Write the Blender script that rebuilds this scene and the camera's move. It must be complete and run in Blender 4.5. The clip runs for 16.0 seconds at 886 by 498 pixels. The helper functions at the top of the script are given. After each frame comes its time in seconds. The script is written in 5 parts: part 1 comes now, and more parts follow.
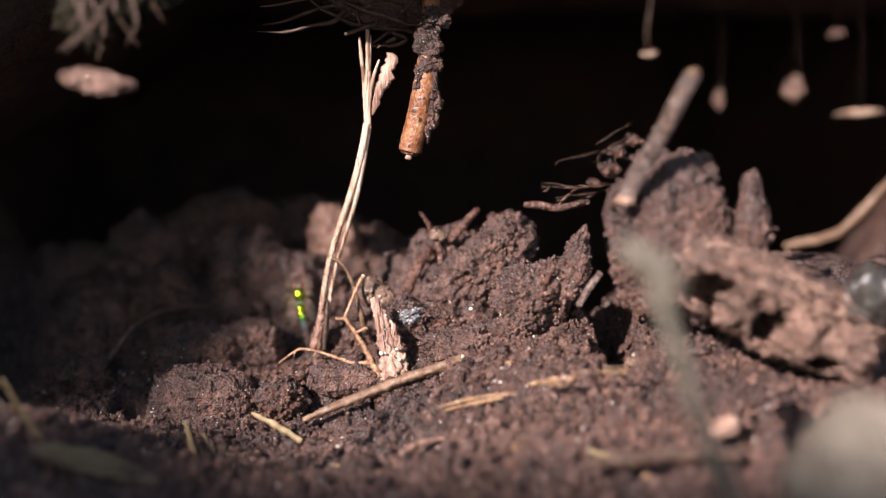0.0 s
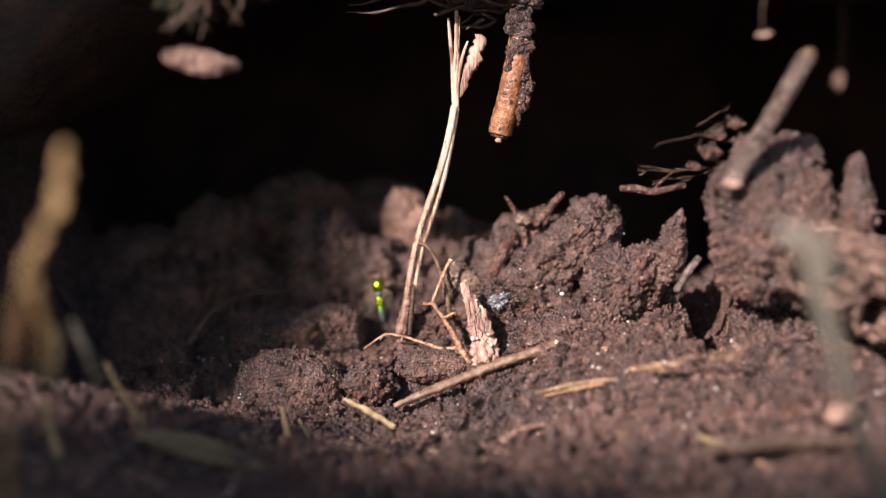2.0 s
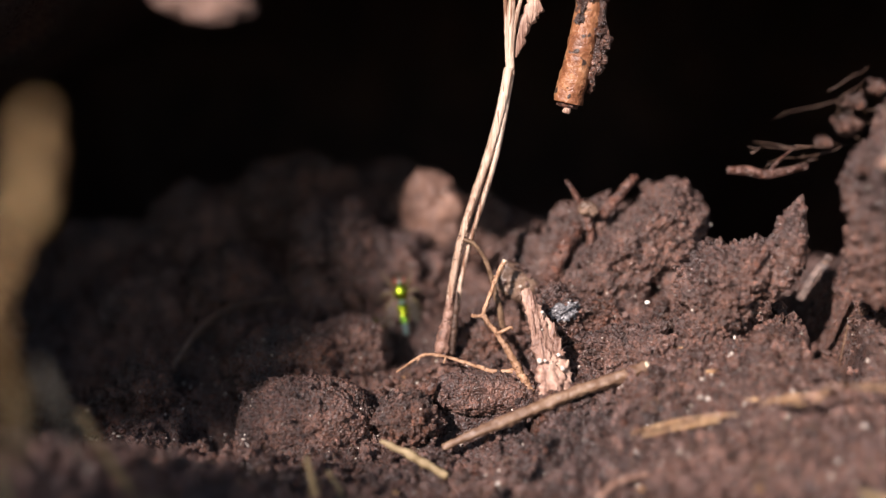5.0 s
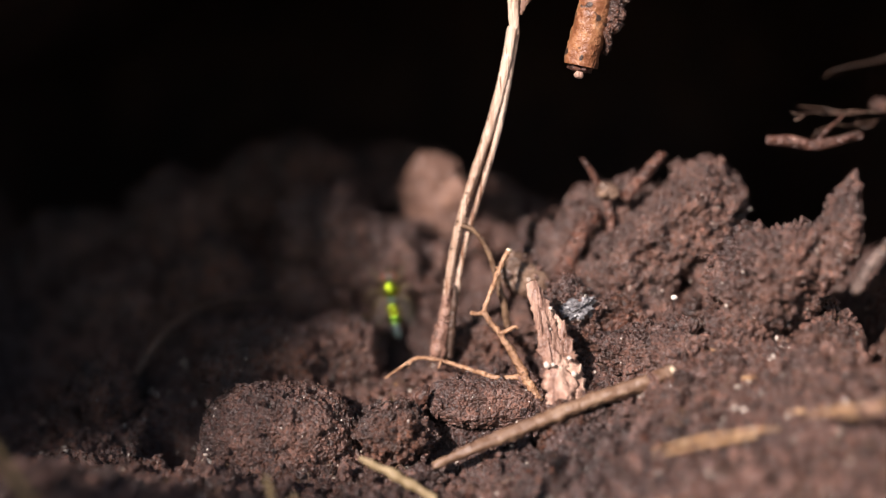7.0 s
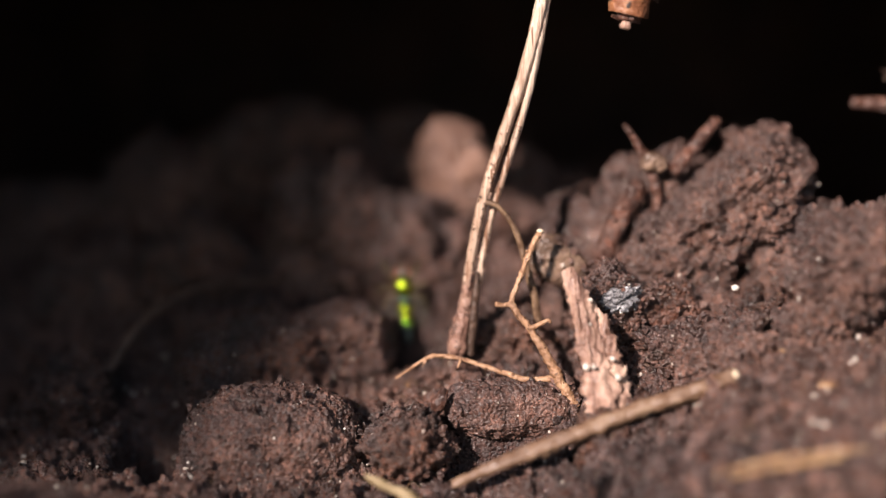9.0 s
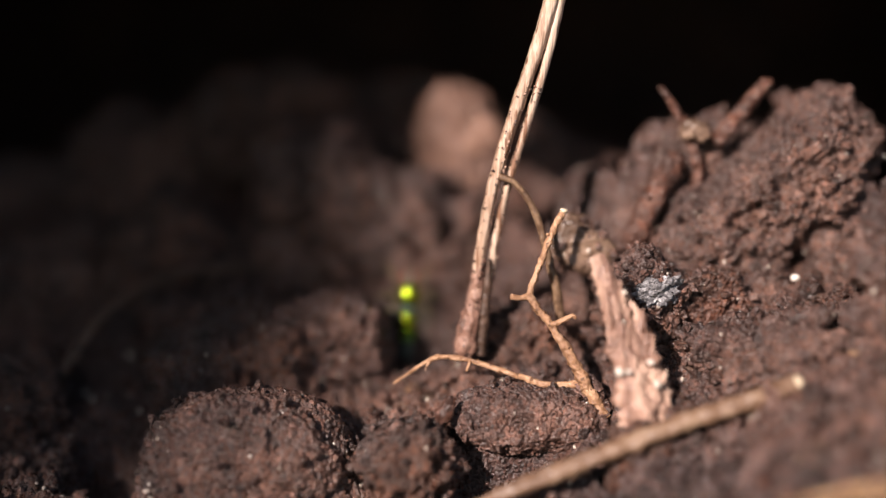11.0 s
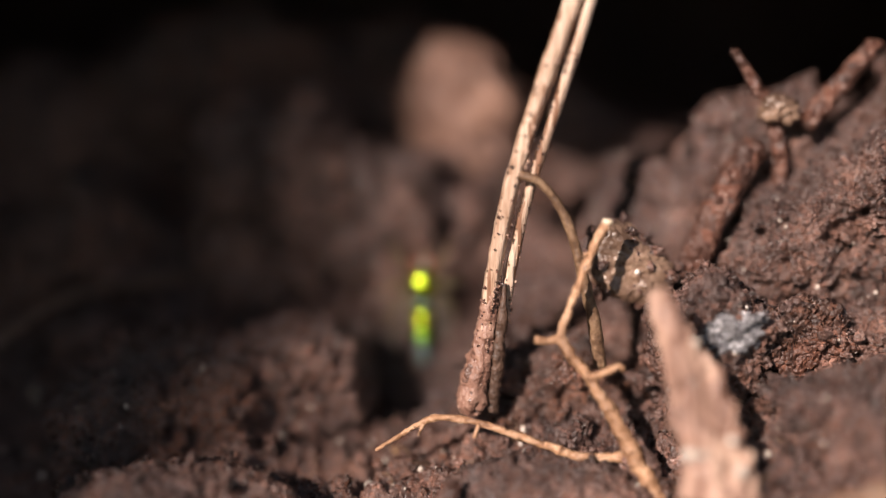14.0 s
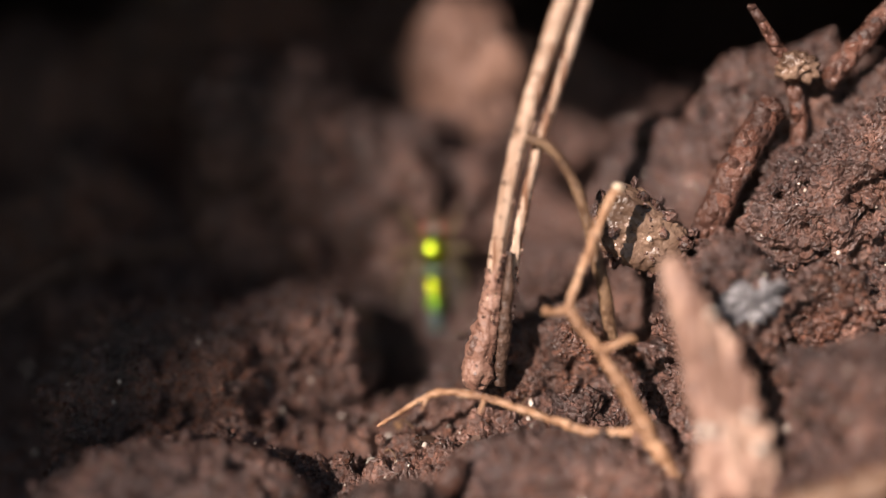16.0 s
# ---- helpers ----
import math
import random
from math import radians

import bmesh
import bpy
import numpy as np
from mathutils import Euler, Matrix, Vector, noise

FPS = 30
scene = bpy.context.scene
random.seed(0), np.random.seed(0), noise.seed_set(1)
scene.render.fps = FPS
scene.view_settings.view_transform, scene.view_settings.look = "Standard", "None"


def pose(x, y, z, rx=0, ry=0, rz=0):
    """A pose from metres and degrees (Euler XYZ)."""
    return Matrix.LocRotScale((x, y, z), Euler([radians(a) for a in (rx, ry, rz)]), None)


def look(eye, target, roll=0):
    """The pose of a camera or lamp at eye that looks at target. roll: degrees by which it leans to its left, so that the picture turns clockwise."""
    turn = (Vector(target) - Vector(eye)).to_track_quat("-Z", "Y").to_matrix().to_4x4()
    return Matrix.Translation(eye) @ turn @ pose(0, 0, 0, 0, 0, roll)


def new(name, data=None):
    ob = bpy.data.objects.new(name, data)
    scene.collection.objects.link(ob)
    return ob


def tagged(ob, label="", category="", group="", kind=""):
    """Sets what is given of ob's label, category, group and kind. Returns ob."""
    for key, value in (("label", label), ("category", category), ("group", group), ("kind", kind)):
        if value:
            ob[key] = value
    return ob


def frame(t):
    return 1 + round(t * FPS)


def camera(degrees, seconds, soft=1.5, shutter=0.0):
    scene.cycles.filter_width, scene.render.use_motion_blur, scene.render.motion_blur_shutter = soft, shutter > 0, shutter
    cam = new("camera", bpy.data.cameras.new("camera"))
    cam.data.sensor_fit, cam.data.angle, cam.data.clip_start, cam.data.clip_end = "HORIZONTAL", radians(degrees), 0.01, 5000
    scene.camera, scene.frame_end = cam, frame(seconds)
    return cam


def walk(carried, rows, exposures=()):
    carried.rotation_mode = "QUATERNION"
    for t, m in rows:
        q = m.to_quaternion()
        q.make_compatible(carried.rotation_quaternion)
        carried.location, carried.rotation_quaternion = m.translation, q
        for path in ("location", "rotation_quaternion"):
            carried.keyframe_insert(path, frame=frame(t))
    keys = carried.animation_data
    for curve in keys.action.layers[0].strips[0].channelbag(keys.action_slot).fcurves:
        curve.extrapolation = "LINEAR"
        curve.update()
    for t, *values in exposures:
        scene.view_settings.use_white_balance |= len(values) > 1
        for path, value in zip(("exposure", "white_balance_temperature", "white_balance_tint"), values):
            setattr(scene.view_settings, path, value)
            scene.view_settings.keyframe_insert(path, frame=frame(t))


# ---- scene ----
cam = camera(40.0, 16.0, soft=1.2)
PATH = [
    (0, (0.00097, -0.15862, 0.03778), (0.02001, 0.03785, 0.00561), -0.03),
    (0.5, (-0.00690, -0.15751, 0.03770), (0.01400, 0.03857, 0.00434), 0.36),
    (1, (-0.00902, -0.15662, 0.03757), (0.01087, 0.03950, 0.00378), 0.13),
    (1.5, (-0.01010, -0.15656, 0.03748), (0.00966, 0.03956, 0.00363), 0.09),
    (2, (-0.01069, -0.15561, 0.03701), (0.00888, 0.04048, 0.00286), 0.07),
    (2.5, (-0.01265, -0.15067, 0.03621), (0.00842, 0.04522, 0.00180), 0.09),
    (3, (-0.01475, -0.14538, 0.03537), (0.00895, 0.05007, 0.00021), 0.22),
    (3.5, (-0.01638, -0.13976, 0.03476), (0.00953, 0.05524, -0.00133), 0.31),
    (4, (-0.01894, -0.13290, 0.03427), (0.00742, 0.06194, -0.00233), 0.03),
    (4.5, (-0.02059, -0.12732, 0.03414), (0.01058, 0.06661, -0.00354), 0.22),
    (7, (-0.01167, -0.10772, 0.02837), (0.00931, 0.08794, -0.00738), -0.50),
    (7.5, (-0.01181, -0.10390, 0.02733), (0.00937, 0.09180, -0.00802), -0.27),
    (8, (-0.01158, -0.09983, 0.02708), (0.00941, 0.09568, -0.00948), -0.24),
    (8.5, (-0.01150, -0.09584, 0.02637), (0.00934, 0.09929, -0.01219), -0.20),
    (9, (-0.01130, -0.09226, 0.02620), (0.00890, 0.10261, -0.01401), -0.24),
    (11.5, (-0.01015, -0.07549, 0.02338), (0.00984, 0.11816, -0.02245), -0.28),
    (12, (-0.01051, -0.07251, 0.02381), (0.01028, 0.12035, -0.02492), -0.27),
    (12.5, (-0.01065, -0.06918, 0.02332), (0.01187, 0.12328, -0.02620), -0.03),
    (13, (-0.00833, -0.06444, 0.02295), (0.01321, 0.12824, -0.02616), 0.02),
    (13.5, (-0.00932, -0.05935, 0.02414), (0.01509, 0.13136, -0.03093), 0.12),
    (14, (-0.00865, -0.05690, 0.02306), (0.01327, 0.13458, -0.03035), 0.07),
    (14.5, (-0.00674, -0.05453, 0.02292), (0.01164, 0.13639, -0.03375), -0.31),
    (15, (-0.00802, -0.05435, 0.02176), (0.01533, 0.13620, -0.03430), 0.09),
    (15.5, (-0.00802, -0.05442, 0.02161), (0.01630, 0.13632, -0.03338), 0.11),
    (16, (-0.00794, -0.05442, 0.02250), (0.01182, 0.13565, -0.03651), -0.52),
]
walk(cam, [(t, look(eye, target, roll)) for t, eye, target, roll in PATH], [(0, 0.95, 6250, 10), (4.5, 0.76, 6350, 10), (9, 0.64, 6600, 10), (11.5, 0.62, 6750, 10), (16, 0.56, 6850, 10)])
cam.data.dof.use_dof = True
cam.data.dof.aperture_fstop = 8.2
focus = new("focus_point")
focus.location = (0.0019, -0.0138, -0.045)
cam.data.dof.focus_object = focus

# ---- world, sun ----
TO_SUN = Vector((-0.58, -0.72, 0.5334)).normalized()
world = bpy.data.worlds.new("sky")
scene.world = world
world.use_nodes = True
sky = world.node_tree.nodes.new("ShaderNodeTexSky")
sky.sky_type, sky.sun_disc = "NISHITA", False
sky.sun_elevation = math.asin(TO_SUN.z)
sky.sun_rotation = math.atan2(TO_SUN.x, TO_SUN.y) % (2 * math.pi)
world.node_tree.links.new(sky.outputs[0], world.node_tree.nodes["Background"].inputs[0])
world.node_tree.nodes["Background"].inputs[1].default_value = 0.056
lamp = bpy.data.lights.new("sun", "SUN")
lamp.energy, lamp.angle, lamp.color = 5.0, radians(0.55), (1.0, 0.865, 0.82)
sun = new("sun", lamp)
sun.matrix_world = look(TO_SUN, (0, 0, 0))

MM = 0.001


# ---- noise ----
def lattice(ix, iy, iz, seed):
    """A random number from 0 to 1 for each cell of a grid."""
    h = (ix.astype(np.int64) * 374761393 + iy.astype(np.int64) * 668265263 + iz.astype(np.int64) * 2147483647 + seed * 974711) & 0xFFFFFFFF
    h = ((h ^ (h >> 13)) * 1274126177) & 0xFFFFFFFF
    h = ((h ^ (h >> 16)) * 2246822519) & 0xFFFFFFFF
    return ((h ^ (h >> 15)) & 0xFFFFFF) / 16777215.0


def value(p, seed=0):
    """Smooth noise from -1 to 1 at the rows of p."""
    i = np.floor(p).astype(np.int64)
    f = p - i
    w = f * f * f * (f * (f * 6 - 15) + 10)
    total = 0
    for dx in (0, 1):
        for dy in (0, 1):
            for dz in (0, 1):
                k = (w[:, 0] if dx else 1 - w[:, 0]) * (w[:, 1] if dy else 1 - w[:, 1]) * (w[:, 2] if dz else 1 - w[:, 2])
                total = total + k * lattice(i[:, 0] + dx, i[:, 1] + dy, i[:, 2] + dz, seed)
    return total * 2 - 1


def fbm(p, octaves=4, seed=0):
    total, amp = 0, 0.55
    for n in range(octaves):
        total = total + amp * value(p * 2.03 ** n + 17.3 * n, seed + n)
        amp *= 0.55
    return total


def crumb(p, seed=0, flat=False):
    """Rounded crumbs from 0 to 1, one in each cell of a grid."""
    i = np.floor(p).astype(np.int64)
    best = np.full(len(p), 9.0)
    tall = np.zeros(len(p))
    for dx in (-1, 0, 1):
        for dy in (-1, 0, 1):
            for dz in ((0,) if flat else (-1, 0, 1)):
                c = (i[:, 0] + dx, i[:, 1] + dy, i[:, 2] + dz)
                d = (c[0] + lattice(*c, seed) - p[:, 0]) ** 2 + (c[1] + lattice(*c, seed + 1) - p[:, 1]) ** 2
                if not flat:
                    d = d + (c[2] + lattice(*c, seed + 2) - p[:, 2]) ** 2
                near = d < best
                best = np.where(near, d, best)
                tall = np.where(near, 0.35 + 0.65 * lattice(*c, seed + 3), tall)
    return np.sqrt(np.clip(1 - best / 0.62, 0, 1)) * tall


def soil_relief(p, seed=0, flat=False):
    """Relief of crumbly soil in millimetres: lumps, crumbs of three sizes, pits and grit."""
    q = p.copy()
    if flat:
        q[:, 2] = 0
    warp = q + 0.55 * np.stack([fbm(q * 0.8 + 5, 3, seed + 40), fbm(q * 0.8 + 9, 3, seed + 41), 0 * q[:, 0] if flat else fbm(q * 0.8 + 13, 3, seed + 42)], axis=1)
    patch = np.clip(0.75 + 1.1 * fbm(q * 0.17, 3, seed + 30), 0.3, 1.4)
    out = 1.15 * fbm(q * 0.24, 5, seed)
    out = out + 0.55 * (0.5 - np.abs(fbm(q * 0.62, 4, seed + 60)) * 2.2)
    out = out + patch * (0.55 * crumb(warp * 0.6, seed + 5, flat) + 0.28 * crumb(warp * 1.4, seed + 11, flat))
    pits = np.clip(fbm(q * 0.75 + 31, 4, seed + 70) - 0.22, 0, 1)
    return out - 4.0 * pits + 0.20 * crumb(warp * 2.9, seed + 17, flat) + 0.55 * fbm(q * 2.0, 4, seed + 23) + 0.2 * fbm(q * 4.6, 2, seed + 29)


# ---- materials ----
def ramp(tree, fac, stops):
    node = tree.nodes.new("ShaderNodeValToRGB")
    while len(node.color_ramp.elements) < len(stops):
        node.color_ramp.elements.new(0.5)
    for e, (at, c) in zip(node.color_ramp.elements, stops):
        e.position, e.color = at, (*c, 1)
    tree.links.new(fac, node.inputs[0])
    return node.outputs[0]


def noise_node(tree, coord, scale, detail=4, rough=0.6):
    node = tree.nodes.new("ShaderNodeTexNoise")
    node.inputs["Scale"].default_value, node.inputs["Detail"].default_value, node.inputs["Roughness"].default_value = scale, detail, rough
    tree.links.new(coord, node.inputs["Vector"])
    return node.outputs["Fac"]


def material(name, stops, scale, roughness=0.8, metallic=0.0, bump=0.4, fine=4000.0, stretch=None, spots=None, specular=0.5, depth=0.0002, island=False, patches=None, grains=0.0):
    """A grained surface: stops are its colours, scale the size of its patches, fine that of its grain, stretch draws the grain out along an axis, spots adds specks."""
    m = bpy.data.materials.new(name)
    m.use_nodes = True
    tree = m.node_tree
    bsdf = tree.nodes["Principled BSDF"]
    coord = tree.nodes.new("ShaderNodeTexCoord").outputs["Object"]
    if stretch:
        mapping = tree.nodes.new("ShaderNodeMapping")
        mapping.inputs["Scale"].default_value = stretch
        tree.links.new(coord, mapping.inputs["Vector"])
        coord = mapping.outputs[0]
    big = noise_node(tree, coord, scale, 5, 0.65)
    small = noise_node(tree, coord, fine, 3, 0.6)
    mix = tree.nodes.new("ShaderNodeMath")
    mix.operation = "MULTIPLY_ADD"
    tree.links.new(small, mix.inputs[0])
    mix.inputs[1].default_value = 0.45
    shift = tree.nodes.new("ShaderNodeMath")
    shift.operation = "SUBTRACT"
    tree.links.new(big, shift.inputs[0])
    shift.inputs[1].default_value = 0.22
    tree.links.new(shift.outputs[0], mix.inputs[2])
    colour = ramp(tree, mix.outputs[0], stops)
    if spots:
        threshold, spot_scale, tone = spots
        specks = noise_node(tree, coord, spot_scale, 1, 0.5)
        mask = ramp(tree, specks, [(threshold, (0, 0, 0)), (threshold + 0.04, (1, 1, 1))])
        blend = tree.nodes.new("ShaderNodeMix")
        blend.data_type = "RGBA"
        tree.links.new(mask, blend.inputs["Factor"])
        tree.links.new(colour, blend.inputs["A"])
        blend.inputs["B"].default_value = (*tone, 1)
        colour = blend.outputs["Result"]
    if grains:
        warp = tree.nodes.new("ShaderNodeVectorMath")
        warp.operation = "MULTIPLY_ADD"
        wobble = tree.nodes.new("ShaderNodeTexNoise")
        wobble.inputs["Scale"].default_value = grains * 0.7
        tree.links.new(coord, wobble.inputs["Vector"])
        tree.links.new(wobble.outputs["Color"], warp.inputs[0])
        warp.inputs[1].default_value = (0.5 / grains,) * 3
        tree.links.new(coord, warp.inputs[2])
        cells = tree.nodes.new("ShaderNodeTexVoronoi")
        cells.inputs["Scale"].default_value = grains
        tree.links.new(warp.outputs[0], cells.inputs["Vector"])
        tone = ramp(tree, cells.outputs["Color"], [(0.0, (0.36, 0.36, 0.38)), (0.5, (0.92, 0.9, 0.89)), (0.9, (1.7, 1.66, 1.64)), (1.0, (3.3, 3.2, 3.15))])
        speck = tree.nodes.new("ShaderNodeVectorMath")
        speck.operation = "MULTIPLY"
        tree.links.new(colour, speck.inputs[0])
        tree.links.new(tone, speck.inputs[1])
        colour = speck.outputs[0]
    if patches:
        tint = ramp(tree, noise_node(tree, coord, patches[0], 3, 0.6), [(0.38, patches[1]), (0.62, patches[2])])
        stain = tree.nodes.new("ShaderNodeVectorMath")
        stain.operation = "MULTIPLY"
        tree.links.new(colour, stain.inputs[0])
        tree.links.new(tint, stain.inputs[1])
        colour = stain.outputs[0]
    if island:
        vary = tree.nodes.new("ShaderNodeMapRange")
        tree.links.new(tree.nodes.new("ShaderNodeNewGeometry").outputs["Random Per Island"], vary.inputs["Value"])
        vary.inputs["To Min"].default_value, vary.inputs["To Max"].default_value = 0.45, 1.5
        scale_node = tree.nodes.new("ShaderNodeVectorMath")
        scale_node.operation = "SCALE"
        tree.links.new(colour, scale_node.inputs[0])
        tree.links.new(vary.outputs["Result"], scale_node.inputs["Scale"])
        colour = scale_node.outputs[0]
    tree.links.new(colour, bsdf.inputs["Base Color"])
    wet = ramp(tree, small, [(0.35, (roughness * 0.7,) * 3), (0.65, (min(1, roughness * 1.15),) * 3)])
    tree.links.new(wet, bsdf.inputs["Roughness"])
    bsdf.inputs["Metallic"].default_value = metallic
    bsdf.inputs["Specular IOR Level"].default_value = specular
    height = small
    if grains:
        height = tree.nodes.new("ShaderNodeMath")
        height.operation = "MULTIPLY_ADD"
        tree.links.new(cells.outputs["Distance"], height.inputs[0])
        height.inputs[1].default_value = -1.1
        tree.links.new(small, height.inputs[2])
        height = height.outputs[0]
    bump_node = tree.nodes.new("ShaderNodeBump")
    bump_node.inputs["Strength"].default_value, bump_node.inputs["Distance"].default_value = bump, depth
    tree.links.new(height, bump_node.inputs["Height"])
    facing = bump_node.outputs[0]
    if grains:
        tilt = tree.nodes.new("ShaderNodeVectorMath")
        tilt.operation = "SUBTRACT"
        tree.links.new(cells.outputs["Color"], tilt.inputs[0])
        tilt.inputs[1].default_value = (0.5, 0.5, 0.5)
        lean = tree.nodes.new("ShaderNodeVectorMath")
        lean.operation = "MULTIPLY_ADD"
        tree.links.new(tilt.outputs[0], lean.inputs[0])
        lean.inputs[1].default_value = (0.75, 0.75, 0.75)
        tree.links.new(facing, lean.inputs[2])
        unit = tree.nodes.new("ShaderNodeVectorMath")
        unit.operation = "NORMALIZE"
        tree.links.new(lean.outputs[0], unit.inputs[0])
        facing = unit.outputs[0]
        split = tree.nodes.new("ShaderNodeSeparateColor")
        tree.links.new(cells.outputs["Color"], split.inputs[0])
        gloss = ramp(tree, split.outputs["Green"], [(0.60, (1, 1, 1)), (0.68, (0.46, 0.46, 0.46)), (1.0, (0.28, 0.28, 0.28))])
        sheen = tree.nodes.new("ShaderNodeMath")
        sheen.operation = "MULTIPLY"
        tree.links.new(wet, sheen.inputs[0])
        tree.links.new(gloss, sheen.inputs[1])
        tree.links.new(sheen.outputs[0], bsdf.inputs["Roughness"])
    tree.links.new(facing, bsdf.inputs["Normal"])
    return m


SOIL = material("soil", [(0.14, (0.0268, 0.0171, 0.0148)), (0.38, (0.0903, 0.0563, 0.0481)), (0.56, (0.1489, 0.0943, 0.0802)), (0.80, (0.2930, 0.1963, 0.1671))], 560, 0.44, bump=1.0, fine=6500, depth=0.00022, patches=(80, (0.52, 0.51, 0.53), (1.16, 1.0, 0.9)), specular=0.8, grains=3600)
CLOD = material("clod_soil", [(0.14, (0.0288, 0.0180, 0.0158)), (0.38, (0.0959, 0.0605, 0.0512)), (0.58, (0.1619, 0.1043, 0.0893)), (0.82, (0.3119, 0.2123, 0.1813))], 520, 0.44, bump=1.0, fine=6000, depth=0.00022, patches=(100, (0.58, 0.57, 0.59), (1.16, 1.0, 0.9)), specular=0.8, grains=3300)
CRUMB = material("soil_crumb", [(0.14, (0.0288, 0.0180, 0.0158)), (0.38, (0.0959, 0.0605, 0.0512)), (0.58, (0.1619, 0.1043, 0.0893)), (0.82, (0.3119, 0.2123, 0.1813))], 520, 0.44, bump=1.0, fine=6000, depth=0.00022, island=True, patches=(100, (0.58, 0.57, 0.59), (1.16, 1.0, 0.9)), specular=0.8, grains=3300)
DARK_CLOD = material("humus", [(0.2, (0.0242, 0.0165, 0.0148)), (0.45, (0.0832, 0.0549, 0.0461)), (0.65, (0.1524, 0.1025, 0.0868)), (0.85, (0.2770, 0.1921, 0.1624))], 620, 0.46, bump=1.0, fine=6500, depth=0.00022, patches=(130, (0.65, 0.66, 0.70), (1.35, 1.0, 0.82)), specular=0.8, grains=4200)
DARK_CRUMB = material("humus_crumb", [(0.2, (0.0242, 0.0165, 0.0148)), (0.45, (0.0832, 0.0549, 0.0461)), (0.65, (0.1524, 0.1025, 0.0868)), (0.85, (0.2770, 0.1921, 0.1624))], 620, 0.46, bump=1.0, fine=6500, depth=0.00022, island=True, patches=(130, (0.65, 0.66, 0.70), (1.35, 1.0, 0.82)), specular=0.8, grains=4200)
RED_CLOD = material("rust_soil", [(0.2, (0.034, 0.018, 0.013)), (0.5, (0.112, 0.057, 0.041)), (0.8, (0.24, 0.142, 0.11))], 480, 0.48, bump=0.9, fine=4200, depth=0.0003, patches=(160, (0.7, 0.8, 0.85), (1.12, 0.97, 0.9)), grains=3300, specular=0.7)
ROCK = material("pink_stone", [(0.2, (0.11, 0.062, 0.047)), (0.5, (0.24, 0.135, 0.10)), (0.8, (0.42, 0.23, 0.15))], 240, 0.7, bump=0.4, fine=2600)
GREY_STONE = material("grey_stone", [(0.25, (0.13, 0.105, 0.08)), (0.55, (0.26, 0.215, 0.165)), (0.8, (0.44, 0.37, 0.29))], 300, 0.6, bump=0.3, fine=2600)
GLASSY = material("glassy_stone", [(0.25, (0.02, 0.018, 0.015)), (0.55, (0.06, 0.053, 0.046)), (0.8, (0.20, 0.18, 0.16))], 300, 0.16, bump=0.5, fine=900, specular=0.8, spots=(0.62, 420, (0.6, 0.58, 0.56)))
QUARTZ = material("quartz", [(0.25, (0.10, 0.098, 0.10)), (0.5, (0.26, 0.255, 0.265)), (0.75, (0.7, 0.7, 0.72))], 1600, 0.2, bump=1.0, fine=4500, depth=0.0004, specular=0.9, grains=2600)
GRAIN = material("mineral_grain", [(0.3, (0.34, 0.28, 0.23)), (0.55, (0.6, 0.53, 0.46)), (0.9, (0.88, 0.85, 0.80))], 900, 0.16, bump=0.3, fine=5000, specular=0.8, island=True)
STRAW = material("dry_straw", [(0.22, (0.1288, 0.0642, 0.0374)), (0.42, (0.3404, 0.2068, 0.1360)), (0.58, (0.6072, 0.4400, 0.3272)), (0.80, (0.7728, 0.6336, 0.5100))], 520, 0.45, bump=0.9, fine=3800, stretch=(1, 1, 0.09), spots=(0.60, 2100, (0.24, 0.125, 0.075)), depth=0.0002)
STALK_BASE = material("stalk_base", [(0.25, (0.1120, 0.0520, 0.0360)), (0.5, (0.2640, 0.1440, 0.1040)), (0.8, (0.4640, 0.3040, 0.2320))], 700, 0.5, bump=0.7, fine=3000, spots=(0.64, 1900, (0.10, 0.05, 0.035)), depth=0.0002)
ROOTLET = material("yellow_rootlet", [(0.25, (0.16, 0.08, 0.042)), (0.5, (0.42, 0.245, 0.143)), (0.8, (0.70, 0.49, 0.34))], 1300, 0.42, bump=1.0, fine=3600, spots=(0.64, 1900, (0.16, 0.085, 0.045)), depth=0.0002, patches=(420, (0.68, 0.62, 0.58), (1.1, 1.05, 1.0)))
BROWN_ROOT = material("brown_rootlet", [(0.25, (0.055, 0.03, 0.019)), (0.5, (0.15, 0.088, 0.052)), (0.8, (0.33, 0.215, 0.13))], 900, 0.4, bump=0.6, fine=3600, depth=0.00015)
BARK = material("pale_bark", [(0.26, (0.13, 0.07, 0.052)), (0.48, (0.35, 0.215, 0.165)), (0.70, (0.54, 0.375, 0.29)), (0.9, (0.76, 0.60, 0.49))], 600, 0.5, bump=1.0, fine=2400, stretch=(1, 1, 0.16), depth=0.0003, patches=(260, (0.78, 0.71, 0.66), (1.2, 1.17, 1.14)))
TWIG = material("brown_twig", [(0.2, (0.0720, 0.0360, 0.0208)), (0.5, (0.1760, 0.1000, 0.0600)), (0.8, (0.3360, 0.2240, 0.1440))], 500, 0.55, bump=0.6, fine=2400, depth=0.0002)
CUT_WOOD = material("cut_wood", [(0.3, (0.6, 0.45, 0.29)), (0.7, (0.86, 0.74, 0.56))], 900, 0.5, bump=0.4, fine=3000)
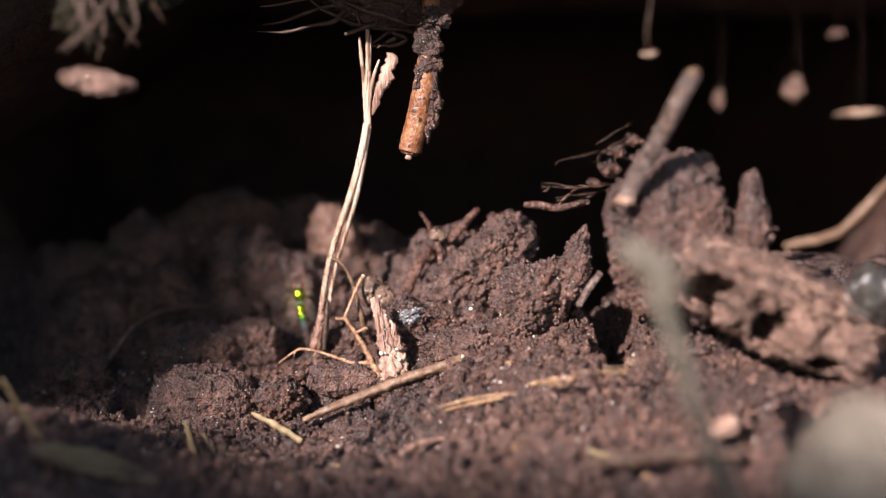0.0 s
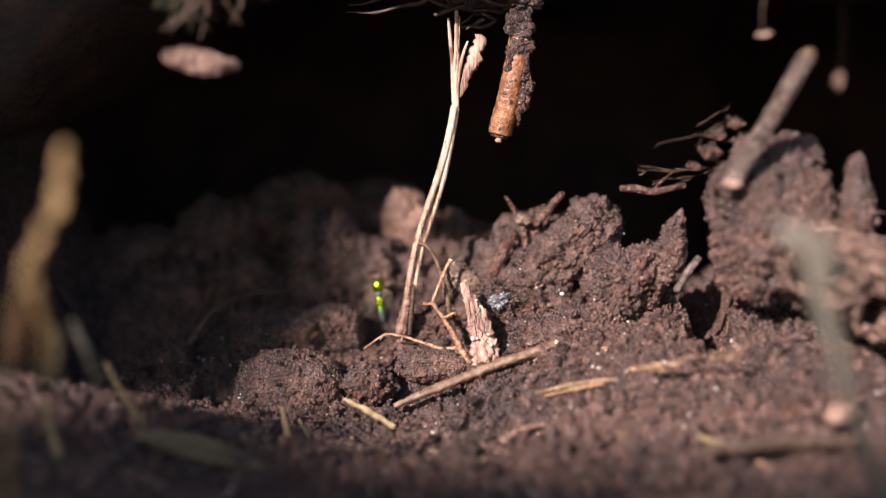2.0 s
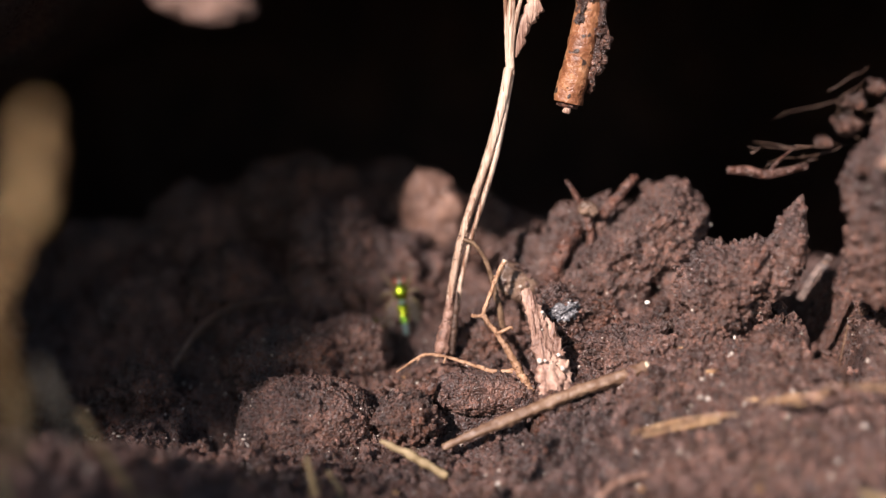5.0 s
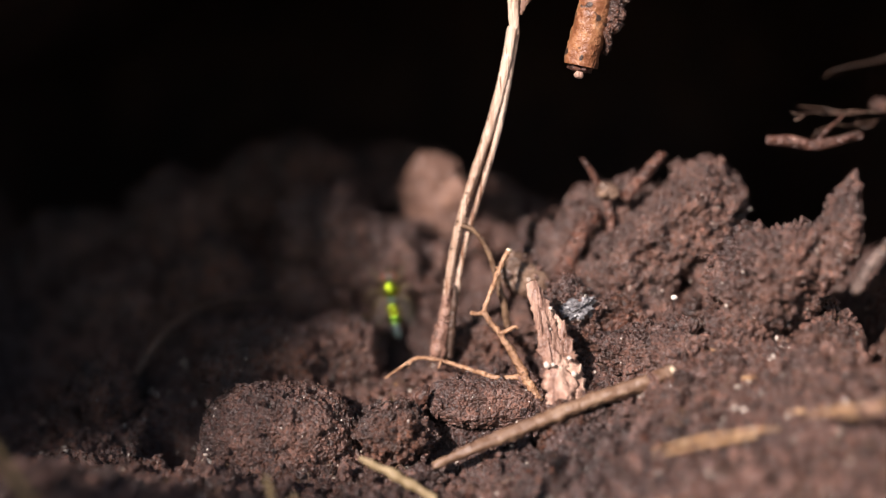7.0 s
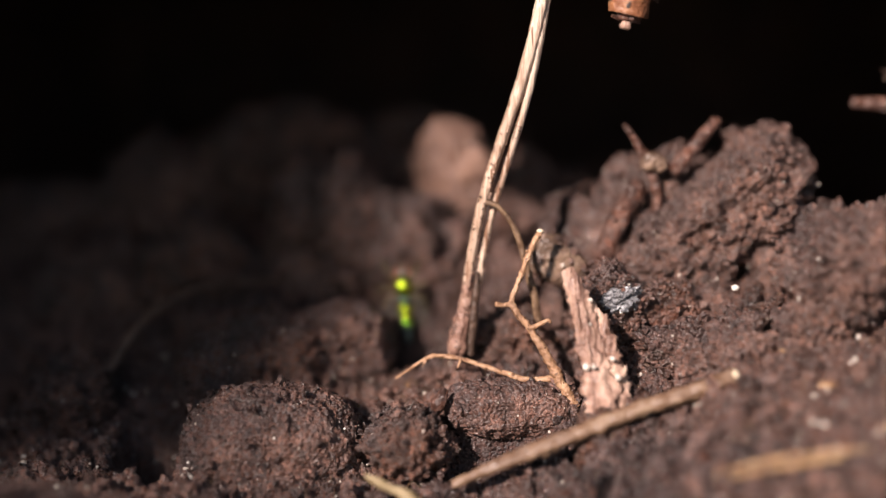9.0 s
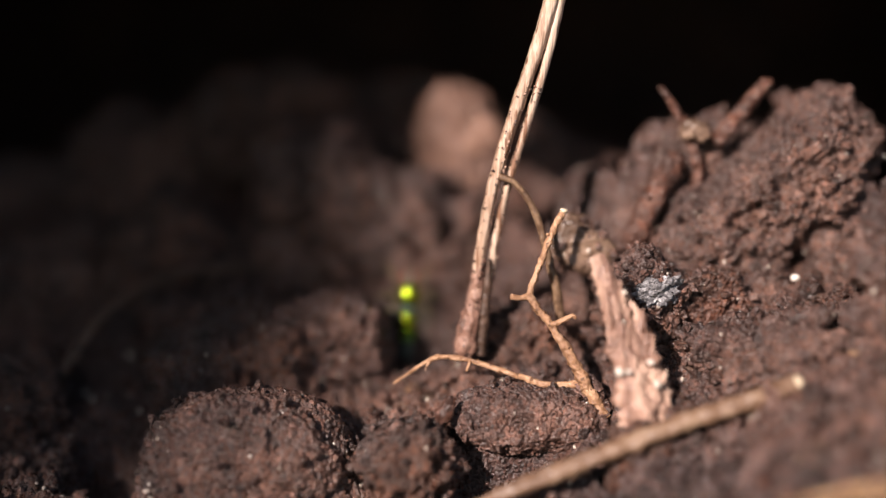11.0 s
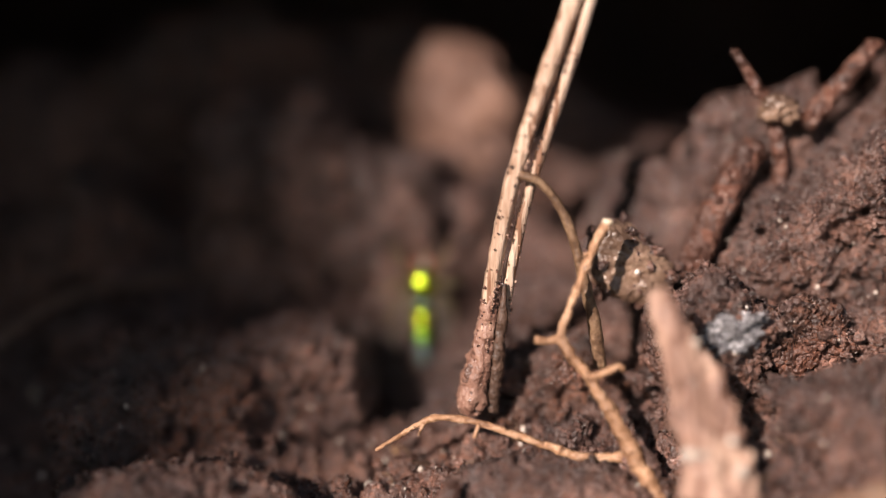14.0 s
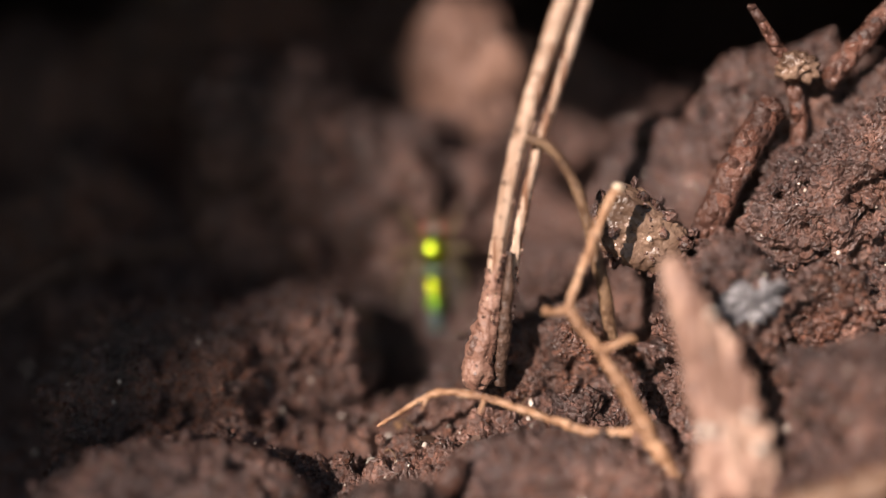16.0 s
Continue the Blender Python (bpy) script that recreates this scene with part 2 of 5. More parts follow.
ROOT_BARK = material("root_bark", [(0.2, (0.0546, 0.0207, 0.0108)), (0.45, (0.2340, 0.0888, 0.0396)), (0.65, (0.4290, 0.1998, 0.0936)), (0.85, (0.5304, 0.3108, 0.1800))], 420, 0.45, bump=0.8, fine=1900, spots=(0.63, 900, (0.05, 0.03, 0.022)), depth=0.0003)
STICK = material("grey_stick", [(0.2, (0.082, 0.055, 0.045)), (0.5, (0.205, 0.150, 0.128)), (0.8, (0.37, 0.29, 0.258))], 420, 0.5, bump=1.0, fine=3600, spots=(0.66, 1500, (0.30, 0.15, 0.07)), depth=0.0003, grains=2200)
RED_WOOD = material("red_wood", [(0.2, (0.0360, 0.0154, 0.0107)), (0.5, (0.1020, 0.0486, 0.0350)), (0.8, (0.1920, 0.1087, 0.0840))], 700, 0.55, bump=0.9, fine=2600, depth=0.0003, grains=1700)
DARK_ROOT = material("dark_root", [(0.25, (0.030, 0.017, 0.012)), (0.5, (0.075, 0.042, 0.028)), (0.8, (0.15, 0.085, 0.058))], 900, 0.6, bump=0.6, fine=3600)
GRASS = material("dead_grass", [(0.25, (0.16, 0.108, 0.050)), (0.55, (0.33, 0.24, 0.125)), (0.85, (0.52, 0.40, 0.23))], 500, 0.6, bump=0.4, fine=2400)
GREY_GRASS = material("grey_grass", [(0.25, (0.1012, 0.0874, 0.0652)), (0.55, (0.1702, 0.1472, 0.1129)), (0.85, (0.2668, 0.2300, 0.1756))], 400, 0.6, bump=0.4, fine=2000)
DRY_PLANT = material("dry_plant", [(0.25, (0.1674, 0.0851, 0.0282)), (0.55, (0.3348, 0.2025, 0.0823)), (0.85, (0.4687, 0.3321, 0.1644))], 400, 0.55, bump=0.5, fine=2000)
CRUST = material("fibrous_crust", [(0.2, (0.085, 0.052, 0.041)), (0.5, (0.22, 0.145, 0.115)), (0.8, (0.42, 0.295, 0.24))], 420, 0.55, bump=0.9, fine=3400, depth=0.0003, grains=2600, patches=(90, (0.55, 0.52, 0.5), (1.15, 1.05, 1.0)))
# Olive turf taken nearly to black: the overhang's shade is put into the colour.
SHADED_TURF = material("shaded_turf", [(0.2, (0.006, 0.005, 0.003)), (0.5, (0.017, 0.014, 0.007)), (0.8, (0.045, 0.037, 0.017))], 260, 0.9, bump=0.8, fine=1800, depth=0.0004, specular=0.2)
CHIP = material("brown_mineral", [(0.2, (0.06, 0.038, 0.028)), (0.45, (0.145, 0.095, 0.070)), (0.7, (0.26, 0.185, 0.14)), (0.9, (0.52, 0.42, 0.34))], 420, 0.38, bump=0.5, fine=3600, depth=0.0002, specular=0.7, patches=(300, (0.6, 0.55, 0.5), (1.3, 1.2, 1.1)))
LEAF = material("dead_leaf", [(0.2, (0.0900, 0.0622, 0.0324)), (0.5, (0.1875, 0.1369, 0.0756)), (0.8, (0.3000, 0.2294, 0.1368))], 300, 0.55, bump=0.5, fine=1600)


def shiny(name, colour, rough, metallic=1.0):
    m = bpy.data.materials.new(name)
    m.use_nodes = True
    bsdf = m.node_tree.nodes["Principled BSDF"]
    tree = m.node_tree
    coord = tree.nodes.new("ShaderNodeTexCoord").outputs["Object"]
    tone = ramp(tree, noise_node(tree, coord, 2600, 3), [(0.3, tuple(c * 0.7 for c in colour)), (0.7, colour)])
    tree.links.new(tone, bsdf.inputs["Base Color"])
    bump_node = tree.nodes.new("ShaderNodeBump")
    bump_node.inputs["Strength"].default_value, bump_node.inputs["Distance"].default_value = 0.15, 0.00005
    tree.links.new(noise_node(tree, coord, 9000, 2), bump_node.inputs["Height"])
    tree.links.new(bump_node.outputs[0], bsdf.inputs["Normal"])
    bsdf.inputs["Roughness"].default_value, bsdf.inputs["Metallic"].default_value = rough, metallic
    return m


GOLD_STRAW = material("golden_straw", [(0.22, (0.13, 0.062, 0.028)), (0.45, (0.36, 0.205, 0.10)), (0.65, (0.54, 0.345, 0.185)), (0.85, (0.72, 0.54, 0.35))], 700, 0.45, bump=0.8, fine=2600, stretch=(0.25, 0.6, 1), depth=0.0002)
GREEN = shiny("green_metal_cuticle", (0.70, 0.90, 0.05), 0.24)
GOLD_GREEN = shiny("gold_green_cuticle", (0.74, 0.90, 0.05), 0.24)
DULL_GREEN = shiny("dull_green_cuticle", (0.34, 0.70, 0.08), 0.36)
TAIL = shiny("blue_grey_cuticle", (0.20, 0.30, 0.28), 0.42, 0.7)
EYE = shiny("brown_eye", (0.28, 0.10, 0.06), 0.3, 0.3)
LEG = shiny("leg_cuticle", (0.26, 0.20, 0.10), 0.4, 0.0)
WING = bpy.data.materials.new("wing_membrane")
WING.use_nodes = True
_t = WING.node_tree
_b = _t.nodes["Principled BSDF"]
_b.inputs["Base Color"].default_value, _b.inputs["Roughness"].default_value = (0.42, 0.38, 0.30, 1), 0.3
_mix, _clear = _t.nodes.new("ShaderNodeMixShader"), _t.nodes.new("ShaderNodeBsdfTransparent")
_mix.inputs[0].default_value = 0.07
_t.links.new(_clear.outputs[0], _mix.inputs[1])
_t.links.new(_b.outputs[0], _mix.inputs[2])
_t.links.new(_mix.outputs[0], _t.nodes["Material Output"].inputs[0])


# ---- mesh tools (all in millimetres) ----
def mesh_object(name, verts, faces, mat, parent=None, label="", smooth=True):
    """One mesh object from millimetre vertices; under a parent its vertices are taken from the parent's place."""
    v = np.asarray(verts, float)
    if parent is not None:
        base = parent.parent.location if parent.parent else Vector((0, 0, 0))
        v = v - np.array(parent.location + base) / MM
    data = bpy.data.meshes.new(name)
    f = np.asarray(faces, dtype=object) if not isinstance(faces, np.ndarray) else faces
    data.from_pydata((v * MM).tolist(), [], [list(map(int, q)) for q in f])
    data.materials.append(mat)
    data.polygons.foreach_set("use_smooth", [smooth] * len(data.polygons))
    data.update()
    ob = new(name, data)
    if parent is not None:
        ob.parent = parent
    if label:
        ob["label"] = label
    return ob


def thing(name, at, label, category, group=""):
    ob = new(name)
    ob.empty_display_size = 0.002
    ob.location = Vector(at) * MM
    return tagged(ob, label, category, group)


def lone(name, at, verts, faces, mat, label, category, group="", kind="", smooth=True):
    """A thing of one mesh, with its origin at its place."""
    ob = mesh_object(name, np.asarray(verts, float) - np.array(at, float), faces, mat, None, "", smooth)
    ob.location = Vector(at) * MM
    return tagged(ob, label, category, group, kind)


def spline(points, step):
    p = np.array(points, float)
    ext = np.vstack([2 * p[0] - p[1], p, 2 * p[-1] - p[-2]])
    out, par = [], []
    for i in range(1, len(ext) - 2):
        a, b, c, d = ext[i - 1:i + 3]
        n = max(2, int(np.linalg.norm(c - b) / step))
        for k in range(n):
            s = k / n
            out.append(0.5 * (2 * b + (c - a) * s + (2 * a - 5 * b + 4 * c - d) * s * s + (3 * b - a - 3 * c + d) * s ** 3))
            par.append(i - 1 + s)
    out.append(p[-1])
    par.append(len(p) - 1)
    return np.array(out), np.array(par)


def tube(points, radii, sides=12, step=0.25, rough=0.08, seed=0, flat=1.0, ridges=0, side_dir=(0, -1, 0), scale=1.5, caps=True):
    """A stalk along a smooth line. rough: unevenness; flat: thickness over width; ridges: grooves along it."""
    line, par = spline(points, step)
    radii = np.full(len(points), radii) if np.isscalar(radii) else np.array(radii, float)
    r = np.interp(par, np.arange(len(points)), radii)
    tang = np.gradient(line, axis=0)
    tang /= np.linalg.norm(tang, axis=1)[:, None]
    ref = np.array(side_dir, float)
    b = ref - (tang @ ref)[:, None] * tang
    b /= np.linalg.norm(b, axis=1)[:, None]
    a = np.cross(tang, b)
    ang = np.linspace(0, 2 * np.pi, sides, endpoint=False)
    ca, sa = np.cos(ang), np.sin(ang)
    groove = 1 + (0.10 * np.cos(ang * ridges) if ridges else 0)
    unit = a[:, None, :] * ca[None, :, None] + b[:, None, :] * (sa * flat)[None, :, None]
    pos = line[:, None, :] + unit * (r[:, None] * groove)[..., None]
    flatpos = pos.reshape(-1, 3)
    d = rough * fbm(flatpos * scale + seed * 3.7, 3, seed) + 0.5 * rough * fbm(flatpos * scale * 4 + seed, 2, seed + 9)
    pos = pos + unit * (d.reshape(len(line), sides) * 2 * r[:, None])[..., None]
    n = len(line)
    v = pos.reshape(-1, 3)
    f = []
    for i in range(n - 1):
        for k in range(sides):
            k2 = (k + 1) % sides
            f.append((i * sides + k, i * sides + k2, (i + 1) * sides + k2, (i + 1) * sides + k))
    if caps:
        v = np.vstack([v, line[0] - tang[0] * r[0] * 0.25, line[-1] + tang[-1] * r[-1] * 0.25])
        for k in range(sides):
            k2 = (k + 1) % sides
            f.append((len(v) - 2, k2, k))
            f.append((len(v) - 1, (n - 1) * sides + k, (n - 1) * sides + k2))
    return v, f


def join(*pieces):
    vs, fs, at = [], [], 0
    for v, f in pieces:
        vs.append(np.asarray(v))
        fs += [tuple(i + at for i in q) for q in f]
        at += len(v)
    return np.vstack(vs), fs


BALLS = {}


def ball(level):
    if level not in BALLS:
        bm = bmesh.new()
        bmesh.ops.create_icosphere(bm, subdivisions=level, radius=1)
        BALLS[level] = (np.array([v.co for v in bm.verts]), [tuple(v.index for v in f.verts) for f in bm.faces])
        bm.free()
    return BALLS[level]


def blob(centre, radii, level=3, lump=0.2, seed=0, freq=1.2, turn=(0, 0, 0)):
    n, f = ball(level)
    rot = np.array(Euler([radians(a) for a in turn]).to_matrix())
    k = 1 + lump * fbm(n * freq + seed * 7.1, 4, seed)
    return (n * k[:, None] * np.array(radii, float)) @ rot.T + np.array(centre, float), f


def clod_mesh(centre, radii, seed, level=5, lump=0.35, relief=0.8, boxy=0.0, turn=(0, 0, 0), crumbs=0):
    """A lump of crumbly earth, with loose crumbs stuck to it."""
    n, f = ball(level)
    if boxy:
        n2 = n / (np.sum(np.abs(n) ** (2 + 6 * boxy), axis=1) ** (1 / (2 + 6 * boxy)))[:, None]
    else:
        n2 = n
    rot = np.array(Euler([radians(a) for a in turn]).to_matrix())
    k = 1 + lump * (fbm(n * 1.2 + seed * 5.3, 2, seed) + 0.7 * fbm(n * 2.9 + seed * 3.1, 4, seed + 2))
    p = (n2 * k[:, None] * np.array(radii, float)) @ rot.T
    out = n @ rot.T
    p = p + out * (relief * (soil_relief(p + seed * 11.0, seed) - 0.5))[:, None]
    p = p + np.array(centre, float)
    if not crumbs:
        return p, f, None
    rng = np.random.default_rng(seed)
    small, sf = ball(1)
    pick = rng.integers(0, len(p), crumbs)
    size = 0.06 + 0.36 * rng.random(crumbs) ** 4
    shapes = [small * (1 + 0.95 * fbm(small * 1.7 + 9.7 * j, 3, seed + j))[:, None] for j in range(10)]
    pieces = [(shapes[j % 10] * size[j] * rng.uniform(0.6, 1.3, 3) + p[i] + out[i] * size[j] * 0.4, sf) for j, i in enumerate(pick)]
    return p, f, join(*pieces)


CLOD_SKIN = []


def clod(name, centre, radii, seed, mat, label, level=5, **kw):
    v, f, loose = clod_mesh(centre, radii, seed, level, **kw)
    skin = v[:len(ball(level)[0])]
    CLOD_SKIN.append(skin[(skin[:, 1] < centre[1]) & (skin[:, 2] > centre[2] - 0.6 * radii[2])][::max(1, int(len(skin) / (40 * radii[0] * radii[2])))])
    ob = lone(name, centre, v, f, mat, label, "soil clod" if "clod" in name else name.replace("_", " "), "lumps of earth" if "clod" in name else "")
    if loose:
        mesh_object("crumb_coat", *loose, DARK_CRUMB if mat is DARK_CLOD else CRUMB, ob, smooth=False)["kind"] = "stuff"
    return ob


# ---- ground ----
GX = np.array([-60.0, -40, -20, 0, 20, 40, 60])
GY = np.array([-80.0, -40, -25, -10, 0, 12, 25, 45, 80])
GZ = np.array([
    [-8, -8, -12, -13, -12, -8, -4],
    [-1, -5, -8.5, -9.5, -8.5, -6, -1],
    [1, -1, -7, -10, -5, -0.5, 2],
    [-5, -7, -9.5, -9.0, 0.5, 4, 6],
    [-10, -11, -6.5, -4.5, 2, 4, 9],
    [-12, -9, -4, -3.4, 5, -2, 6],
    [-8, -3, 2, 6, 8, -6, 2],
    [0, 4, 8, 2, -9, -9, -9],
    [-45, -42, -40, -40, -40, -40, -40],
])


def catmull(at, xs, table):
    """Smooth interpolation of the rows of table over xs."""
    at = np.clip(at, xs[0], xs[-1])
    i = np.clip(np.searchsorted(xs, at) - 1, 0, len(xs) - 2)
    s = (at - xs[i]) / (xs[i + 1] - xs[i])
    slope = np.gradient(table, xs, axis=0)
    h = (xs[i + 1] - xs[i])
    s_, h_ = (s[:, None], h[:, None]) if table.ndim > 1 else (s, h)
    return ((1 + 2 * s_) * (1 - s_) ** 2 * table[i] + s_ * (1 - s_) ** 2 * h_ * slope[i] + s_ ** 2 * (3 - 2 * s_) * table[i + 1] + s_ ** 2 * (s_ - 1) * h_ * slope[i + 1])


def step01(v, a, b):
    s = np.clip((v - a) / (b - a), 0, 1)
    return s * s * (3 - 2 * s)


def ground_base(x, y):
    """Height of the ground without its crumbs: the slope, the side banks of the hollow and the rise behind the camera."""
    rows = catmull(y, GY, GZ)
    slope = np.gradient(rows, GX, axis=1)
    xc = np.clip(x, GX[0], GX[-1])
    i = np.clip(np.searchsorted(GX, xc) - 1, 0, len(GX) - 2)
    k = np.arange(len(x))
    h = GX[i + 1] - GX[i]
    s = (xc - GX[i]) / h
    z = (1 + 2 * s) * (1 - s) ** 2 * rows[k, i] + s * (1 - s) ** 2 * h * slope[k, i] + s ** 2 * (3 - 2 * s) * rows[k, i + 1] + s ** 2 * (s - 1) * h * slope[k, i + 1]
    z = z + 95 * step01(-x, 45, 75) * step01(y, -16, 8) + 95 * step01(x, 85, 120) * step01(y, 4, 24)
    z = z + 170 * step01(y, 190, 240)
    return z


def axis(lo, hi, step, far_lo, far_hi):
    mid = np.arange(lo, hi + step / 2, step)
    left, right, d = [], [], step
    while (left[-1] if left else lo) > far_lo:
        d = min(d * 1.16, 4.0) if len(left) < 75 else d * 1.16
        left.append((left[-1] if left else lo) - d)
    d = step
    while (right[-1] if right else hi) < far_hi:
        d *= 1.16
        right.append((right[-1] if right else hi) + d)
    return np.concatenate([left[::-1], mid, right])


PITS = [(-24.4, -1.5, 2.4, 4.0, 5.0), (37.6, -5.0, 3.6, 9.0, 16.0), (-25.0, 1.5, 2.6, 4.5, 6.0), (35.6, -15.5, 2.4, 3.2, 8.0), (36.4, -20.5, 2.2, 3.2, 7.0), (39.0, -26.0, 2.8, 1.5, 5.0), (22.4, -8.2, 1.7, 1.3, 3.0), (0.8, -6.6, 4.4, 1.8, 3.8), (7.0, -10.2, 0.8, 2.4, 3.0), (14.6, -10.4, 2.6, 1.3, 2.4), (-25.4, -1.0, 2.4, 3.6, 5.0), (7.0, -2.2, 1.3, 1.2, 3.0), (-9.0, 2.2, 3.8, 1.3, 3.0), (-24.0, -1.0, 2.4, 4.5, 3.5), (-14.5, 12.5, 1.8, 2.4, 5.0), (-3.2, 10.0, 3.6, 3.0, 3.0), (46.0, -33.0, 2.5, 2.0, 3.0), (20.0, -28.0, 3.0, 1.2, 1.6), (12.5, -13.0, 2.0, 1.2, 2.0)]


def ground_height(x, y):
    x, y = np.atleast_1d(np.asarray(x, float)), np.atleast_1d(np.asarray(y, float))
    p = np.stack([x, y, 0 * x], axis=1)
    z = ground_base(x, y) + soil_relief(p, 3, True) + 1.1 * fbm(p * 0.09, 3, 77)
    for px, py, rx, ry, deep in PITS:
        z = z - deep * step01(-np.hypot((x - px) / rx, (y - py) / ry), -1.25, -0.45)
    return z


def build_ground():
    xs, ys = axis(-46, 62, 0.16, -3500, 1500), axis(-46, 28, 0.16, -3500, 300)
    gx, gy = np.meshgrid(xs, ys)
    x, y = gx.ravel(), gy.ravel()
    z = ground_height(x, y)
    nx, ny = len(xs), len(ys)
    i = np.arange(nx * ny).reshape(ny, nx)
    quads = np.stack([i[:-1, :-1], i[:-1, 1:], i[1:, 1:], i[1:, :-1]], axis=-1).reshape(-1, 4)
    v = np.stack([x, y, z], axis=1) * MM
    data = bpy.data.meshes.new("ground")
    data.vertices.add(len(v))
    data.vertices.foreach_set("co", v.ravel())
    data.loops.add(quads.size)
    data.loops.foreach_set("vertex_index", quads.ravel().astype(np.int32))
    data.polygons.add(len(quads))
    data.polygons.foreach_set("loop_start", np.arange(0, quads.size, 4, dtype=np.int32))
    data.update(calc_edges=True)
    data.polygons.foreach_set("use_smooth", [True] * len(quads))
    data.materials.append(SOIL)
    tagged(new("ground", data), "crumbly dark brown earth sloping up into a hollow", "ground", kind="structure")


build_ground()


def build_ceiling():
    """The earth roof of the hollow: a ragged lip over the opening, falling inwards and running back into the dark."""
    xs, ys = np.arange(-130, 201, 2.5), np.array([*np.arange(-14, 30, 2.0), *np.arange(30, 261, 8.0)])
    gx, gy = np.meshgrid(xs, ys)
    x, y = gx.ravel(), gy.ravel()
    p = np.stack([x, y, 0 * x], axis=1)
    low = np.interp(y, [-14, -8, 10, 60, 260], [50.5, 49, 48, 45, 50]) + np.where(y < -8, 1.2, 3.0) * fbm(p * 0.05, 3, 5) + 1.2 * fbm(p * 0.3, 3, 6) - 26 * step01(-x, 18, 62) * step01(y, -30, 0)
    yy = y + np.where(y < -13, 2 * value(p * 0.08, 9), 0)
    under = np.stack([x, yy, low], axis=1)
    over = np.stack([x, yy, np.full_like(x, 170)], axis=1)
    nx, ny, n = len(xs), len(ys), len(x)
    i = np.arange(n).reshape(ny, nx)
    f = []
    for a, b, c, d in np.stack([i[:-1, :-1], i[1:, :-1], i[1:, 1:], i[:-1, 1:]], axis=-1).reshape(-1, 4):
        f += [(a, b, c, d), (a + n, d + n, c + n, b + n)]
    edge = [*i[0, :], *i[1:, -1], *i[-1, -2::-1], *i[-2:0:-1, 0]]
    for a, b in zip(edge, edge[1:] + edge[:1]):
        f.append((a, b, b + n, a + n))
    ob = mesh_object("ceiling", np.vstack([under, over]), f, DARK_CLOD)
    tagged(ob, "overhanging roof of dark earth above the hollow", "ceiling", kind="structure")


build_ceiling()


def build_shade_banks():
    """Unseen sun blockers added beyond the opening as plain earth banks: a low one that shades the front, and an
    overhanging end that cuts off the sun from one side.
    """
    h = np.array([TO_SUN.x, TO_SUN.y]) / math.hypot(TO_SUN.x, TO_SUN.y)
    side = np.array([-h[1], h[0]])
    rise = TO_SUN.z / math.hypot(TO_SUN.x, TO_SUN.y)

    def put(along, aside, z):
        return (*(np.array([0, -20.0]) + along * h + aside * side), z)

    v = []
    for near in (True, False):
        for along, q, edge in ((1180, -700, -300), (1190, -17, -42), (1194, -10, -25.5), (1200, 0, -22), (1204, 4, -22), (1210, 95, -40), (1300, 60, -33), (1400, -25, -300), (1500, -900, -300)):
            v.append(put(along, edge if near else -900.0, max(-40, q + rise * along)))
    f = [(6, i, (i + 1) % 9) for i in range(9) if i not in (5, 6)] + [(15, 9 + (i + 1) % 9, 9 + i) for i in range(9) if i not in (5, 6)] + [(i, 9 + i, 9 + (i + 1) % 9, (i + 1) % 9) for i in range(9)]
    tagged(mesh_object("shade_bank", v, f, SOIL, smooth=False), "added unseen bank that cuts off the sun from one side", "earth bank", kind="structure")
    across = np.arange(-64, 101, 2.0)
    # Crest heights of the added ridge follow where shade should fall in the hollow.
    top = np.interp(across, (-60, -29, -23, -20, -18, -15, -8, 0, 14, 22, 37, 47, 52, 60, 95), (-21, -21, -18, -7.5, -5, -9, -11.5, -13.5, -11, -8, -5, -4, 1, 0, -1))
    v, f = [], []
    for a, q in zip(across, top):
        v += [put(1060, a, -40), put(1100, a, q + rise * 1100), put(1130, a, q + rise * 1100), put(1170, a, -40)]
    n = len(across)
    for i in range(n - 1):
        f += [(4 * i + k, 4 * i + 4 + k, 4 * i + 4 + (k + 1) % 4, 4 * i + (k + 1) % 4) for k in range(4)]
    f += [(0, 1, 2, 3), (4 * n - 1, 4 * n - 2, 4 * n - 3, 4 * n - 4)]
    tagged(mesh_object("shade_ridge", v, f, SOIL, smooth=False), "added unseen ridge that shades the front of the hollow", "earth bank", kind="structure")


build_shade_banks()

# ---- large lumps of earth ----
clod("soil_clod", (-15.2, -3.2, -8.6), (7.0, 4.6, 6.4), 11, CLOD, "rounded brown soil mound with a glinting crest", 7, lump=0.08, relief=0.36, boxy=0.1, crumbs=700)
clod("soil_clod", (-17.4, 9.0, -5.8), (5.8, 6.0, 5.8), 41, DARK_CLOD, "dark smooth-backed lump of earth behind the mound", 6, lump=0.18, relief=0.6, boxy=0.25, crumbs=500)
clod("soil_clod", (-9.8, 8.8, -2.6), (4.2, 3.3, 3.3), 12, CLOD, "flat-bottomed soil clod over a dark gap", 7, lump=0.24, relief=0.4, boxy=0.3, crumbs=160)
clod("soil_clod", (-4.6, 21.6, 0.0), (8.0, 7.0, 8.8), 13, CLOD, "large shaded clod on which the fly sits", 6, lump=0.4, relief=1.1, crumbs=900)
clod("soil_clod", (-10.4, 21.5, 3.4), (5.2, 5.0, 8.4), 42, CLOD, "upright dim clod beside the fly's clod", 6, lump=0.2, relief=0.9, boxy=0.25, crumbs=500)
